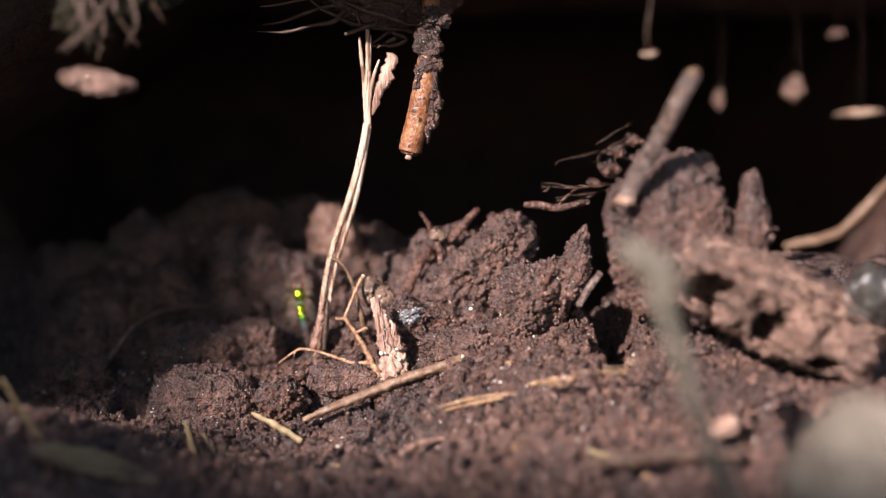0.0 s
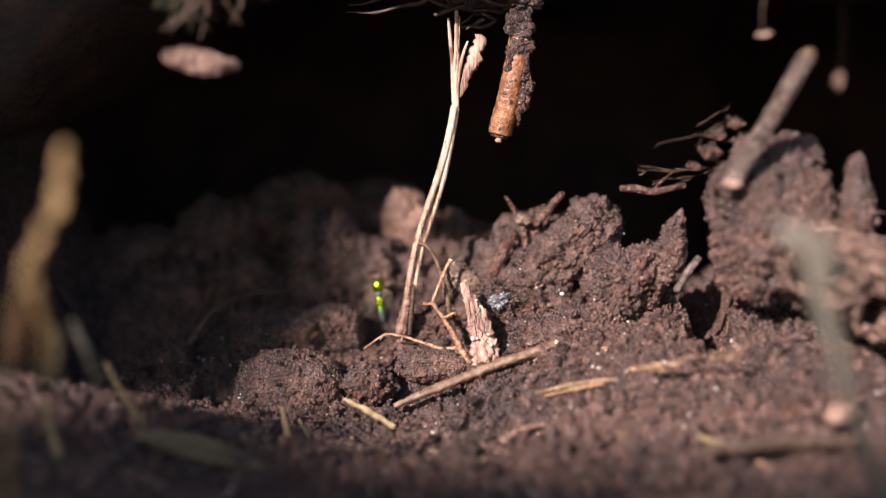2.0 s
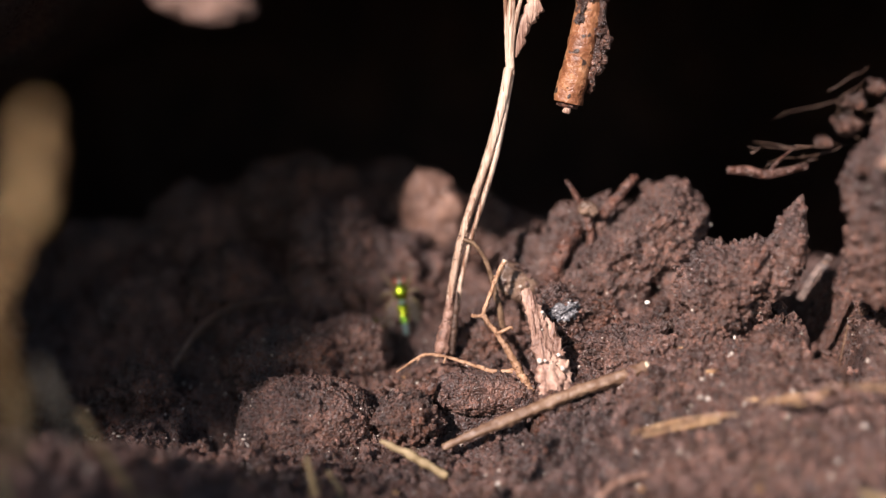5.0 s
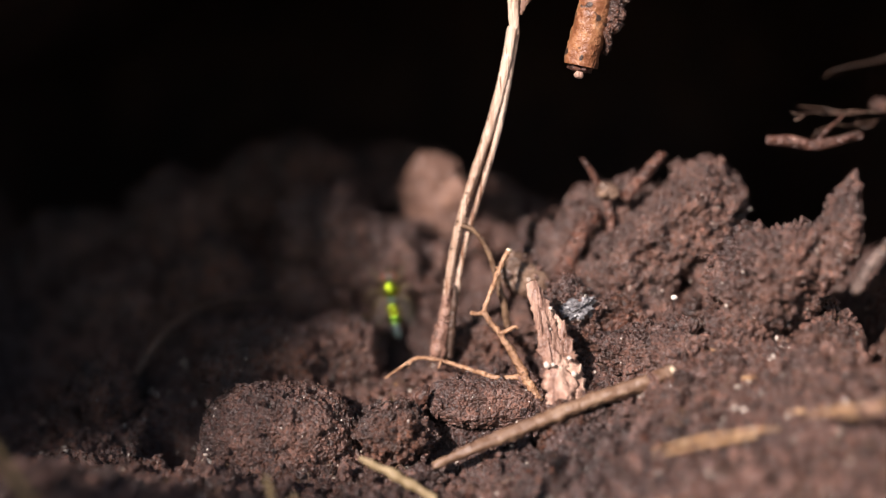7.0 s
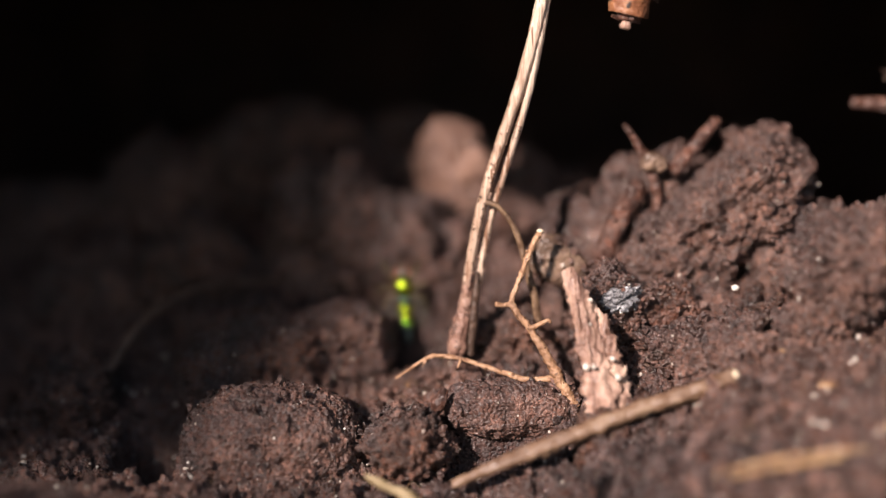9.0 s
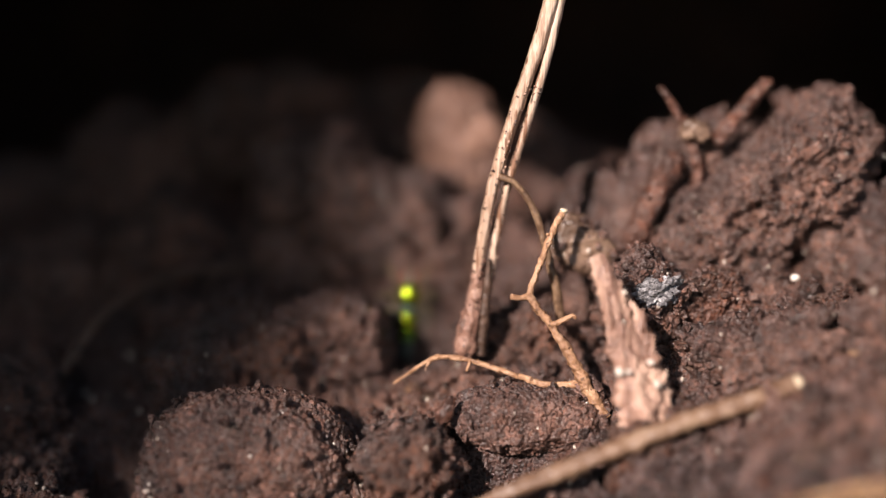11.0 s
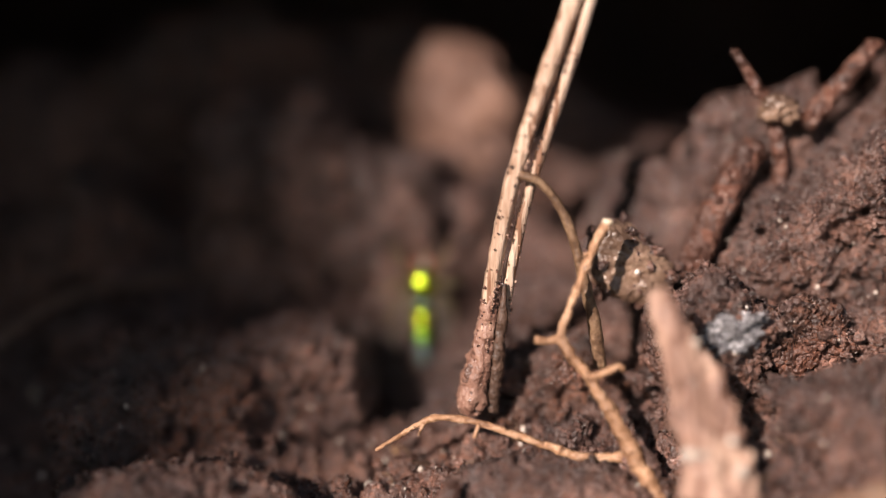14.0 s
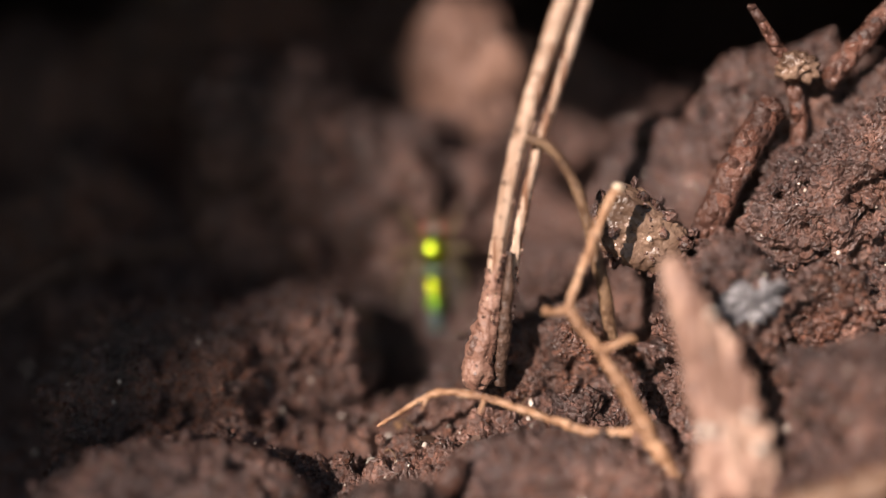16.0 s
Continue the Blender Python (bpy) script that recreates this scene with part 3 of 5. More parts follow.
for k, (x, y, z, rx, ry, rz) in enumerate(((-23.0, 23.0, 1.0, 5.4, 5.0, 5.6), (-31.0, 26.0, -3.0, 7.0, 6.0, 6.0), (-14.5, 34.0, 10.0, 8.0, 6.0, 6.6), (-27.0, 37.0, 5.0, 8.0, 6.0, 7.0), (-1.0, 36.0, 9.0, 9.0, 6.0, 6.0), (-40.0, 40.0, 0.0, 9.0, 7.0, 7.0), (-33.0, 9.0, -8.0, 4.5, 4.5, 4.5))):
    clod("soil_clod", (x, y, z), (rx, ry, rz), 43 + k, CLOD if k % 2 else DARK_CLOD, "shaded lump of earth deep in the hollow", 6, lump=0.4, relief=1.0, crumbs=160)
clod("stone", (2.1, 25.0, 9.4), (4.1, 3.6, 5.9), 14, ROCK, "pinkish stone half buried at the back", 5, lump=0.3, relief=0.5, crumbs=160)
clod("soil_clod", (9.2, 24.5, 6.6), (2.2, 2.6, 5.6), 15, CLOD, "narrow upright clod beside the pinkish stone", 5, lump=0.3, relief=0.6, crumbs=160)
clod("soil_clod", (21.8, 4.8, 8.4), (3.9, 4.2, 9.0), 16, CLOD, "big crumbly brown clod with a blunt raised end", 7, lump=0.22, relief=0.9, boxy=0.25, turn=(0, 48, 0), crumbs=1300)
clod("soil_clod", (27.0, -9.8, 7.4), (5.6, 3.8, 4.6), 17, CLOD, "peaked crumbly soil clod", 7, lump=0.3, relief=0.85, turn=(0, -42, 0), crumbs=800)
clod("soil_clod", (31.4, -12.2, 11.4), (1.9, 1.6, 4.4), 29, CLOD, "pointed crumb of earth on the peaked clod", 6, lump=0.25, relief=0.45, crumbs=220, turn=(0, 14, 0))
clod("soil_clod", (41.2, -20.5, 16.0), (6.8, 5.8, 10.2), 18, CLOD, "tall round-topped clod of fine brown earth", 7, lump=0.2, relief=0.7, boxy=0.05, turn=(0, -6, 0), crumbs=2400)
clod("soil_clod", (16.2, -1.6, 2.2), (2.8, 1.2, 2.2), 34, RED_CLOD, "flat rust-red patch of earth beside the grey chip", 6, lump=0.3, relief=0.5, crumbs=260, turn=(0, 20, 0))
clod("soil_clod", (50.0, -23.0, 16.2), (2.1, 2.6, 6.4), 19, CLOD, "small pointed clod of soil and rootlets", 5, lump=0.4, relief=0.8, crumbs=250)
clod("soil_clod", (2.7, -4.3, -4.5), (4.8, 2.4, 2.1), 20, CLOD, "speckled slab of earth over a black gap", 7, lump=0.14, relief=0.3, boxy=0.15, crumbs=160, turn=(-14, 4, 0))
clod("soil_clod", (-5.0, -6.6, -6.2), (2.9, 2.7, 2.5), 33, DARK_CLOD, "crumbly speckled soil lump beside the dark slab", 6, lump=0.35, relief=0.5, crumbs=700)
clod("soil_clod", (11.6, -1.0, 2.4), (2.9, 2.4, 3.6), 21, CLOD, "granular crumb of earth holding a grey chip", 7, lump=0.35, relief=0.36, crumbs=1500)
clod("soil_clod", (8.8, -10.3, -6.2), (1.9, 1.5, 3.2), 22, RED_CLOD, "rust-brown block of earth below the twig", 6, lump=0.2, relief=0.4, boxy=0.4, crumbs=300)
clod("soil_clod", (4.0, 4.5, -2.0), (5.0, 3.6, 3.0), 23, DARK_CLOD, "dark lump of humus behind the stalk", 6, lump=0.4, relief=0.7, crumbs=400)
clod("soil_clod", (14.5, 11.0, 4.6), (6.0, 5.0, 6.2), 24, CLOD, "brown clod in the shaded back of the hollow", 5, lump=0.45, relief=0.9, crumbs=300)

clod("soil_clod", (17.2, 8.6, 8.2), (4.6, 3.6, 5.6), 35, CLOD, "dim brown clod behind the crooked stalk", 6, lump=0.35, relief=0.8, crumbs=300)
clod("soil_clod", (16.5, -6.0, 0.0), (4.0, 3.0, 2.4), 27, CLOD, "low crumbly clod on the slope", 6, lump=0.4, relief=0.6, crumbs=300)
clod("soil_clod", (24.0, -10.0, 2.4), (3.0, 2.4, 2.2), 28, CLOD, "low crumbly clod with a pit beside it", 5, lump=0.4, relief=0.6, crumbs=300)
clod("stone", (7.5, 2.0, 5.5), (2.3, 1.0, 1.6), 26, CHIP, "small rough brown-grey mineral chip", 6, lump=0.22, relief=0.12, boxy=0.35, turn=(0, 30, 0), crumbs=120)



def filler_clods(count):
    """Small clods strewn over the slope between the large ones."""
    rng = random.Random(31)
    made = 0
    while made < count:
        x, y = rng.uniform(-24, 56), rng.uniform(-34, 24)
        r = rng.uniform(0.9, 1.7) + 2.0 * rng.random() ** 3 + (1.0 if y > 2 else 0)
        if -12 < x < 17 and -24 < y < -1.5 or abs(x + 3.3) < 4 and 1 < y < 16 or x < -8 and y < 3 or 12 < x < 36 and y < -18 or 32 < x < 44 and -29 < y < 14 or -26 < x < -11 and y < 12:
            continue
        z = float(ground_height(x, y)[0])
        sq = [rng.uniform(0.75, 1.3) for _ in range(3)]
        clod("soil_clod", (x, y, z - 0.15 * r), (r * sq[0], r * sq[1], r * sq[2]), 700 + made, CLOD if rng.random() < 0.75 else DARK_CLOD, "small crumbly clod of brown earth on the slope", 5, lump=0.5, relief=0.4 + 0.12 * r, crumbs=60, turn=(rng.uniform(0, 90), rng.uniform(0, 90), 0))
        made += 1


filler_clods(60)

# ---- dry stalk ----
stalk = thing("grass_stalk", (1.9, 0.6, 10.5), "pale dry split grass stalk standing in the soil", "stalk")
v, f = tube([(-0.4, 0.3, -0.2), (0.0, 0.4, 2.2), (0.55, 0.5, 6.5), (1.4, 0.55, 10.6), (2.75, 0.7, 15.0), (4.5, 1.0, 20.0), (5.75, 1.2, 24.6), (6.5, 1.4, 28.4)], [0.52, 0.40, 0.38, 0.40, 0.42, 0.46, 0.5, 0.5], 14, 0.2, 0.07, 1, ridges=5)
mesh_object("strand", v, f, STRAW, stalk)
v, f = tube([(0.55, 0.9, 0.0), (0.95, 0.8, 3.0), (1.75, 0.8, 7.8), (2.48, 0.8, 10.7), (3.72, 0.9, 14.6), (5.2, 1.1, 19.6), (6.1, 1.3, 24.2), (6.8, 1.5, 28.2)], [0.30, 0.27, 0.27, 0.28, 0.28, 0.3, 0.32, 0.34], 10, 0.2, 0.10, 2, ridges=3)
mesh_object("strand", v, f, STRAW, stalk)
v, f = tube([(-0.75, 0.2, -1.6), (-0.62, 0.2, -0.9), (-0.38, 0.3, 0.3), (-0.05, 0.38, 2.0), (0.2, 0.42, 3.6), (0.5, 0.47, 5.6)], [0.55, 0.82, 0.72, 0.56, 0.46, 0.30], 22, 0.09, 0.16, 3, ridges=7, scale=2.2)
mesh_object("base", v, f, STALK_BASE, stalk, "swollen purplish-brown stalk base")
v, f = tube([(0.45, 0.1, -1.5), (0.55, 0.1, 0.5), (0.85, 0.2, 3.2), (1.0, 0.35, 5.2)], [0.26, 0.34, 0.26, 0.1], 14, 0.1, 0.3, 4, scale=1.3)
mesh_object("husk", v, f, DARK_ROOT, stalk, "dark frayed husk along the base")
for k, (top, r) in enumerate((((5.6, 1.2, 39.5), 0.26), ((6.7, 1.6, 40.5), 0.34), ((7.1, 1.8, 39.8), 0.24), ((8.2, 2.0, 36.6), 0.22))):
    v, f = tube([(6.5 + 0.1 * k, 1.4, 27.6), (6.5 + 0.12 * k - 0.25 * (k == 0), 1.5, 31.0), (0.5 * (6.6 + top[0]), 1.5, 34.4), top], [0.3, r, r, r * 0.7], 8, 0.3, 0.12, 20 + k)
    mesh_object("split_end", v, f, STRAW, stalk)
v, f = tube([(7.2, 1.6, 29.5), (8.3, 1.9, 33.2), (9.4, 2.2, 35.2), (9.9, 2.3, 37.4)], [0.22, 0.8, 1.0, 0.5], 10, 0.25, 0.4, 31, flat=0.3)
mesh_object("torn_sheath", v, f, BARK, stalk, "torn papery sheath")
rng = random.Random(4)
for coat, count, mat in (("crumb_coat", 520, CRUMB), ("pale_crumb_coat", 190, BARK)):
    bits = []
    for k in range(count):
        z = -1.3 + 18 * rng.random() ** 3.4
        side = rng.choice((-1, 1, 0.2))
        strand = rng.random() < 0.4
        x = np.interp(z, [-1.3, 0, 2.2, 6.5, 10.6, 15, 17], [-0.6, -0.4, 0.0, 0.55, 1.4, 2.75, 3.45]) + (np.interp(z, [0, 5, 10, 17], [0.9, 1.0, 1.05, 0.95]) if strand else 0)
        r = np.interp(z, [-1.3, 0, 3, 6, 17], [0.7, 0.7, 0.5, 0.42, 0.42]) * (0.62 if strand else 1)
        a = side * rng.uniform(0.6, 1.5)
        bits.append(blob((x + r * math.sin(a), (0.8 if strand else 0.4) - r * math.cos(a) * 0.95, z), [rng.uniform(0.035, 0.06) + 0.06 * rng.random() ** 3] * 3, 1, 0.4, k))
    v, f = join(*bits)
    mesh_object(coat, v, f, mat, stalk)["kind"] = "stuff"

# ---- rootlets ----
sprig = thing("forked_rootlet", (6.8, -5.0, -2.4), "yellowish forked rootlet rising from the soil", "rootlet")
v, f = tube([(5.65, -1.2, 8.6), (4.9, -1.5, 7.2), (4.3, -1.9, 5.9), (3.65, -2.3, 4.4), (3.3, -2.6, 3.3), (3.9, -3.0, 2.3), (4.6, -3.4, 1.4), (5.7, -4.2, -0.4), (6.7, -5.0, -2.4), (7.8, -5.6, -4.2)], [0.24, 0.21, 0.23, 0.22, 0.29, 0.27, 0.31, 0.32, 0.38, 0.42], 12, 0.12, 0.32, 41, scale=2)
mesh_object("main_root", v, f, ROOTLET, sprig)
for k, (pts, r) in enumerate((([(3.3, -2.6, 3.3), (2.6, -2.7, 3.2), (2.0, -2.8, 3.35)], [0.26, 0.2, 0.2]), ([(4.6, -3.4, 1.5), (5.3, -3.7, 1.9), (5.9, -3.8, 2.2), (6.1, -3.9, 2.0)], [0.22, 0.18, 0.14, 0.1]), ([(4.9, -1.5, 7.0), (4.5, -1.7, 7.2)], [0.16, 0.1]))):
    v, f = tube(pts, r, 8, 0.12, 0.15, 45 + k, scale=2)
    mesh_object("side_root", v, f, ROOTLET, sprig)
v, f = blob((5.66, -1.2, 8.6), (0.25, 0.23, 0.2), 3, 0.6, 48)
mesh_object("broken_tip", v, f, CUT_WOOD, sprig, "pale broken tip")
root = thing("creeping_rootlet", (0, -2.5, -1.3), "thin yellow rootlet arching over the dark slab", "rootlet")
v, f = tube([(-5.6, -0.7, -3.0), (-4.7, -1.0, -2.3), (-3.4, -1.5, -1.3), (-2.4, -1.8, -0.9), (-0.6, -2.2, -1.1), (1.2, -2.8, -1.6), (3.1, -3.3, -2.2), (4.4, -3.7, -2.5), (6.5, -4.4, -2.3), (6.9, -5.1, -2.6)], [0.06, 0.12, 0.17, 0.19, 0.18, 0.19, 0.21, 0.22, 0.26, 0.3], 10, 0.12, 0.26, 51, scale=2)
mesh_object("root_strand", v, f, ROOTLET, root)
for k, pts in enumerate(([(-3.2, -1.6, -1.2), (-3.45, -1.75, -1.55), (-3.55, -1.85, -1.8)], [(-0.6, -2.3, -1.1), (-0.9, -2.6, -1.7)])):
    v, f = tube(pts, [0.14, 0.09, 0.06][:len(pts)], 7, 0.12, 0.15, 55 + k)
    mesh_object("side_root", v, f, ROOTLET, root)
v, f = tube([(1.6, 0.1, 10.75), (2.4, 0.0, 10.5), (3.3, -0.1, 9.6), (4.0, -0.25, 8.3), (4.5, -0.4, 6.8), (4.9, -0.5, 5.2), (5.4, -0.6, 3.2), (5.8, -0.6, 1.0)], [0.24, 0.22, 0.22, 0.25, 0.27, 0.3, 0.34, 0.34], 10, 0.15, 0.14, 58, scale=2)
lone("hooked_rootlet", (5.8, -0.6, 1.0), v, f, BROWN_ROOT, "thin brown rootlet hooked over the dry stalk", "rootlet")

# ---- bark chip, twig, straws ----
chip = thing("bark_chip", (8.6, -8.5, -2.5), "pinkish tan bark splinter standing upright in soil", "bark chip")
v, f = tube([(6.85, -6.2, 6.7), (7.3, -6.6, 5.4), (7.8, -7.2, 3.6), (8.3, -8.4, 1.2), (8.7, -9.6, -1.2), (8.9, -10.2, -3.4), (9.0, -10.6, -5.4)], [0.42, 0.60, 0.80, 1.0, 1.15, 1.2, 1.1], 26, 0.12, 0.26, 61, flat=0.42, ridges=4, scale=1.1)
mesh_object("splinter", v, f, BARK, chip)
v, f = tube([(8.7, -6.7, 4.3), (9.2, -7.3, 2.9), (9.7, -8.3, 0.8), (10.0, -9.4, -2.0), (10.1, -10.0, -4.2)], [0.14, 0.48, 0.72, 0.85, 0.8], 18, 0.12, 0.5, 62, flat=0.5, ridges=3, scale=1.5)
mesh_object("flake", v, f, BARK, chip)
rng = random.Random(61)
for k in range(7):
    z0 = 3.4 - 0.9 * k + rng.uniform(-0.4, 0.4)
    x0, y0 = np.interp(z0, [-3, 0.8, 3.6], [10.5, 10.2, 9.3]) + rng.uniform(-0.25, 0.25), np.interp(z0, [-3, 0.8, 3.6], [-9.9, -8.7, -7.3]) - rng.uniform(0, 0.3)
    L, out = rng.uniform(1.4, 3.0), rng.uniform(-0.1, 0.4)
    v, f = tube([(x0 - 0.35, y0 - 0.3 * L, z0 - L), (x0, y0 - 0.1, z0 - 0.4 * L), (x0 + out, y0, z0 + 0.2)], [0.22, rng.uniform(0.14, 0.3), 0.04], 8, 0.15, 0.4, 620 + k, flat=0.5, scale=1.5)
    mesh_object("frayed_fibre", v, f, BARK, chip)
for k in range(5):
    u = 0.12 + 0.17 * k + rng.uniform(-0.05, 0.05)
    z0 = 5.8 - 8.0 * u
    x0, y0 = np.interp(-z0, [-6.7, -3.6, -1.2, 3.4], [6.95, 7.8, 8.3, 8.9]) + rng.uniform(-0.5, 0.5), np.interp(-z0, [-6.7, -3.6, -1.2, 3.4], [-6.45, -7.5, -8.8, -10.7])
    v, f = tube([(x0 + 0.2, y0 - 0.42, z0 - 1.6), (x0, y0 - 0.1, z0), (x0 - 0.15, y0 + 0.35, z0 + 1.5)], [0.06, 0.2, 0.05], 8, 0.15, 0.3, 640 + k, flat=0.5, scale=1.5)
    mesh_object("raised_strip", v, f, BARK if k % 2 else STALK_BASE, chip)
for k, (x, y, z, r) in enumerate(((8.3, -6.1, 4.6, 0.18), (7.6, -8.3, 0.2, 0.30), (8.1, -8.6, 0.3, 0.2), (9.6, -8.1, 0.7, 0.22), (9.9, -8.6, -0.6, 0.28), (8.2, -6.6, 2.9, 0.14))):
    v, f = blob((x, y - 1.3, z), (r, r, r), 2, 0.4, k)
    mesh_object("grain", v, f, GRAIN, chip)
twig = thing("twig", (8.5, -12.0, -2.6), "brown twig with a pale cut end", "twig")
v, f = tube([(17.5, -12.6, 0.0), (13.6, -12.3, -1.4), (10.1, -12.0, -2.6), (4.9, -11.8, -4.7), (1.7, -11.6, -5.9), (-2.3, -11.2, -7.7)], [0.60, 0.62, 0.60, 0.58, 0.5, 0.34], 16, 0.2, 0.2, 65, ridges=4)
mesh_object("wood", v, f, TWIG, twig)
v, f = blob((17.66, -12.66, 0.08), (0.28, 0.56, 0.56), 3, 0.2, 66, turn=(0, -25, 0))
mesh_object("cut_end", v, f, CUT_WOOD, twig, "pale cut end")
straw = thing("straw", (24, -24, -1), "broken flattened straw lying on the soil", "straw")
for k, pts in enumerate(([(13.6, -20.8, -3.7), (16.5, -21.6, -2.7), (19.6, -22.6, -1.9), (22.6, -23.6, -1.4)], [(14.4, -21.2, -3.9), (18.0, -22.3, -2.8), (21.0, -23.2, -2.0)], [(24.0, -24.8, -0.2), (26.2, -25.8, 0.7), (28.2, -26.6, 1.0)])):
    v, f = tube(pts, [0.07, 0.18, 0.16, 0.07][:len(pts)], 9, 0.15, 0.5, 70 + k, flat=0.5, scale=2.0)
    mesh_object("fibre", v, f, GOLD_STRAW, straw)
rng = random.Random(15)
for k in range(15):
    t = k / 14
    x, y, z = 25 + 10 * t + rng.uniform(-1, 1), -25.5 - 4.5 * t + rng.uniform(-0.6, 0.6), 0.2 + 3.4 * t + rng.uniform(-0.4, 0.4)
    a, L = rng.uniform(-0.6, 1.2), rng.uniform(0.5, 1.6)
    v, f = tube([(x - L * math.cos(a), y + 0.3, z - L * math.sin(a) * 0.6), (x, y, z), (x + L * math.cos(a), y - 0.3, z + L * math.sin(a) * 0.6)], [0.05, rng.uniform(0.10, 0.2), 0.04], 9, 0.15, 0.5, 76 + k, flat=0.45, scale=2.0)
    mesh_object("broken_chip", v, f, (GOLD_STRAW, BARK, TWIG)[k % 3], straw)
stick = thing("leaning_stick", (34.8, -26.0, 22.4), "rough grey-brown stick leaning on a clod", "stick")
v, f = tube([(34.3, -25.8, 21.4), (35.6, -26.8, 24.4), (37.5, -28.5, 28.6), (38.9, -30.2, 32.4), (39.9, -31.4, 35.3)], [0.86, 0.92, 0.86, 0.8, 0.68], 20, 0.16, 0.15, 80, scale=3.0)
mesh_object("bark", v, f, STICK, stick)
bits = []
for k in range(520):
    t, a = rng.random(), rng.uniform(0, 6.28)
    bits.append(blob((34.5 + 5.3 * t + 0.8 * math.cos(a), -26.0 - 5.3 * t - 0.8 * abs(math.sin(a)), 21.8 + 13.3 * t - 0.3 * math.cos(a)), [rng.uniform(0.08, 0.24), rng.uniform(0.08, 0.2), rng.uniform(0.08, 0.24)], 1, 0.8, k))
mesh_object("crumb_coat", *join(*bits), STICK, stick)["kind"] = "stuff"
v, f = blob((40.0, -31.5, 35.5), (0.8, 0.7, 0.5), 3, 0.3, 81)
mesh_object("broken_end", v, f, BROWN_ROOT, stick, "dark broken end")
v, f = blob((34.2, -26.3, 21.3), (1.2, 0.8, 0.6), 3, 0.4, 82)
mesh_object("frayed_foot", v, f, BARK, stick, "pale frayed foot")
tubeob = thing("root_stub", (12.6, -2.0, 28.0), "orange-brown broken root stub hanging from above", "root")
v, f = tube([(11.9, -2.0, 25.0), (12.5, -2.0, 27.8), (13.2, -2.0, 31.0), (14.0, -1.6, 35.0), (14.6, -1.0, 40.0), (15.0, 0.0, 50.0)], [1.45, 1.5, 1.45, 1.35, 1.2, 1.1], 20, 0.25, 0.07, 85, scale=1.1, caps=False)
mesh_object("bark", v, f, ROOT_BARK, tubeob)
v, f = tube([(11.75, -2.0, 24.6), (12.1, -2.0, 26.0)], [1.0, 1.1], 14, 0.2, 0.2, 86)
mesh_object("core", v, f, RED_WOOD, tubeob, "dark reddish broken core")
# Dirt on the stub; the big upper lumps also stand in for shade there.
for k, (x, z, r) in enumerate(((14.2, 27.4, 0.5), (14.7, 29.4, 0.7), (15.0, 31.6, 0.8), (14.9, 33.6, 1.0), (12.9, 34.4, 0.7), (14.6, 36.2, 1.5), (14.4, 38.8, 1.7), (14.9, 41.5, 1.8))):
    v, f, _ = clod_mesh((x, -2.4, z), (r, 0.9, 1.5), 90 + k, 5, 0.6, 0.5)
    mesh_object("dirt_shade_lump", v, f, DARK_CLOD, tubeob)
v, f = blob((11.6, -2.6, 24.25), (0.45, 0.4, 0.35), 2, 0.4, 95)
mesh_object("torn_flake", v, f, BARK, tubeob)

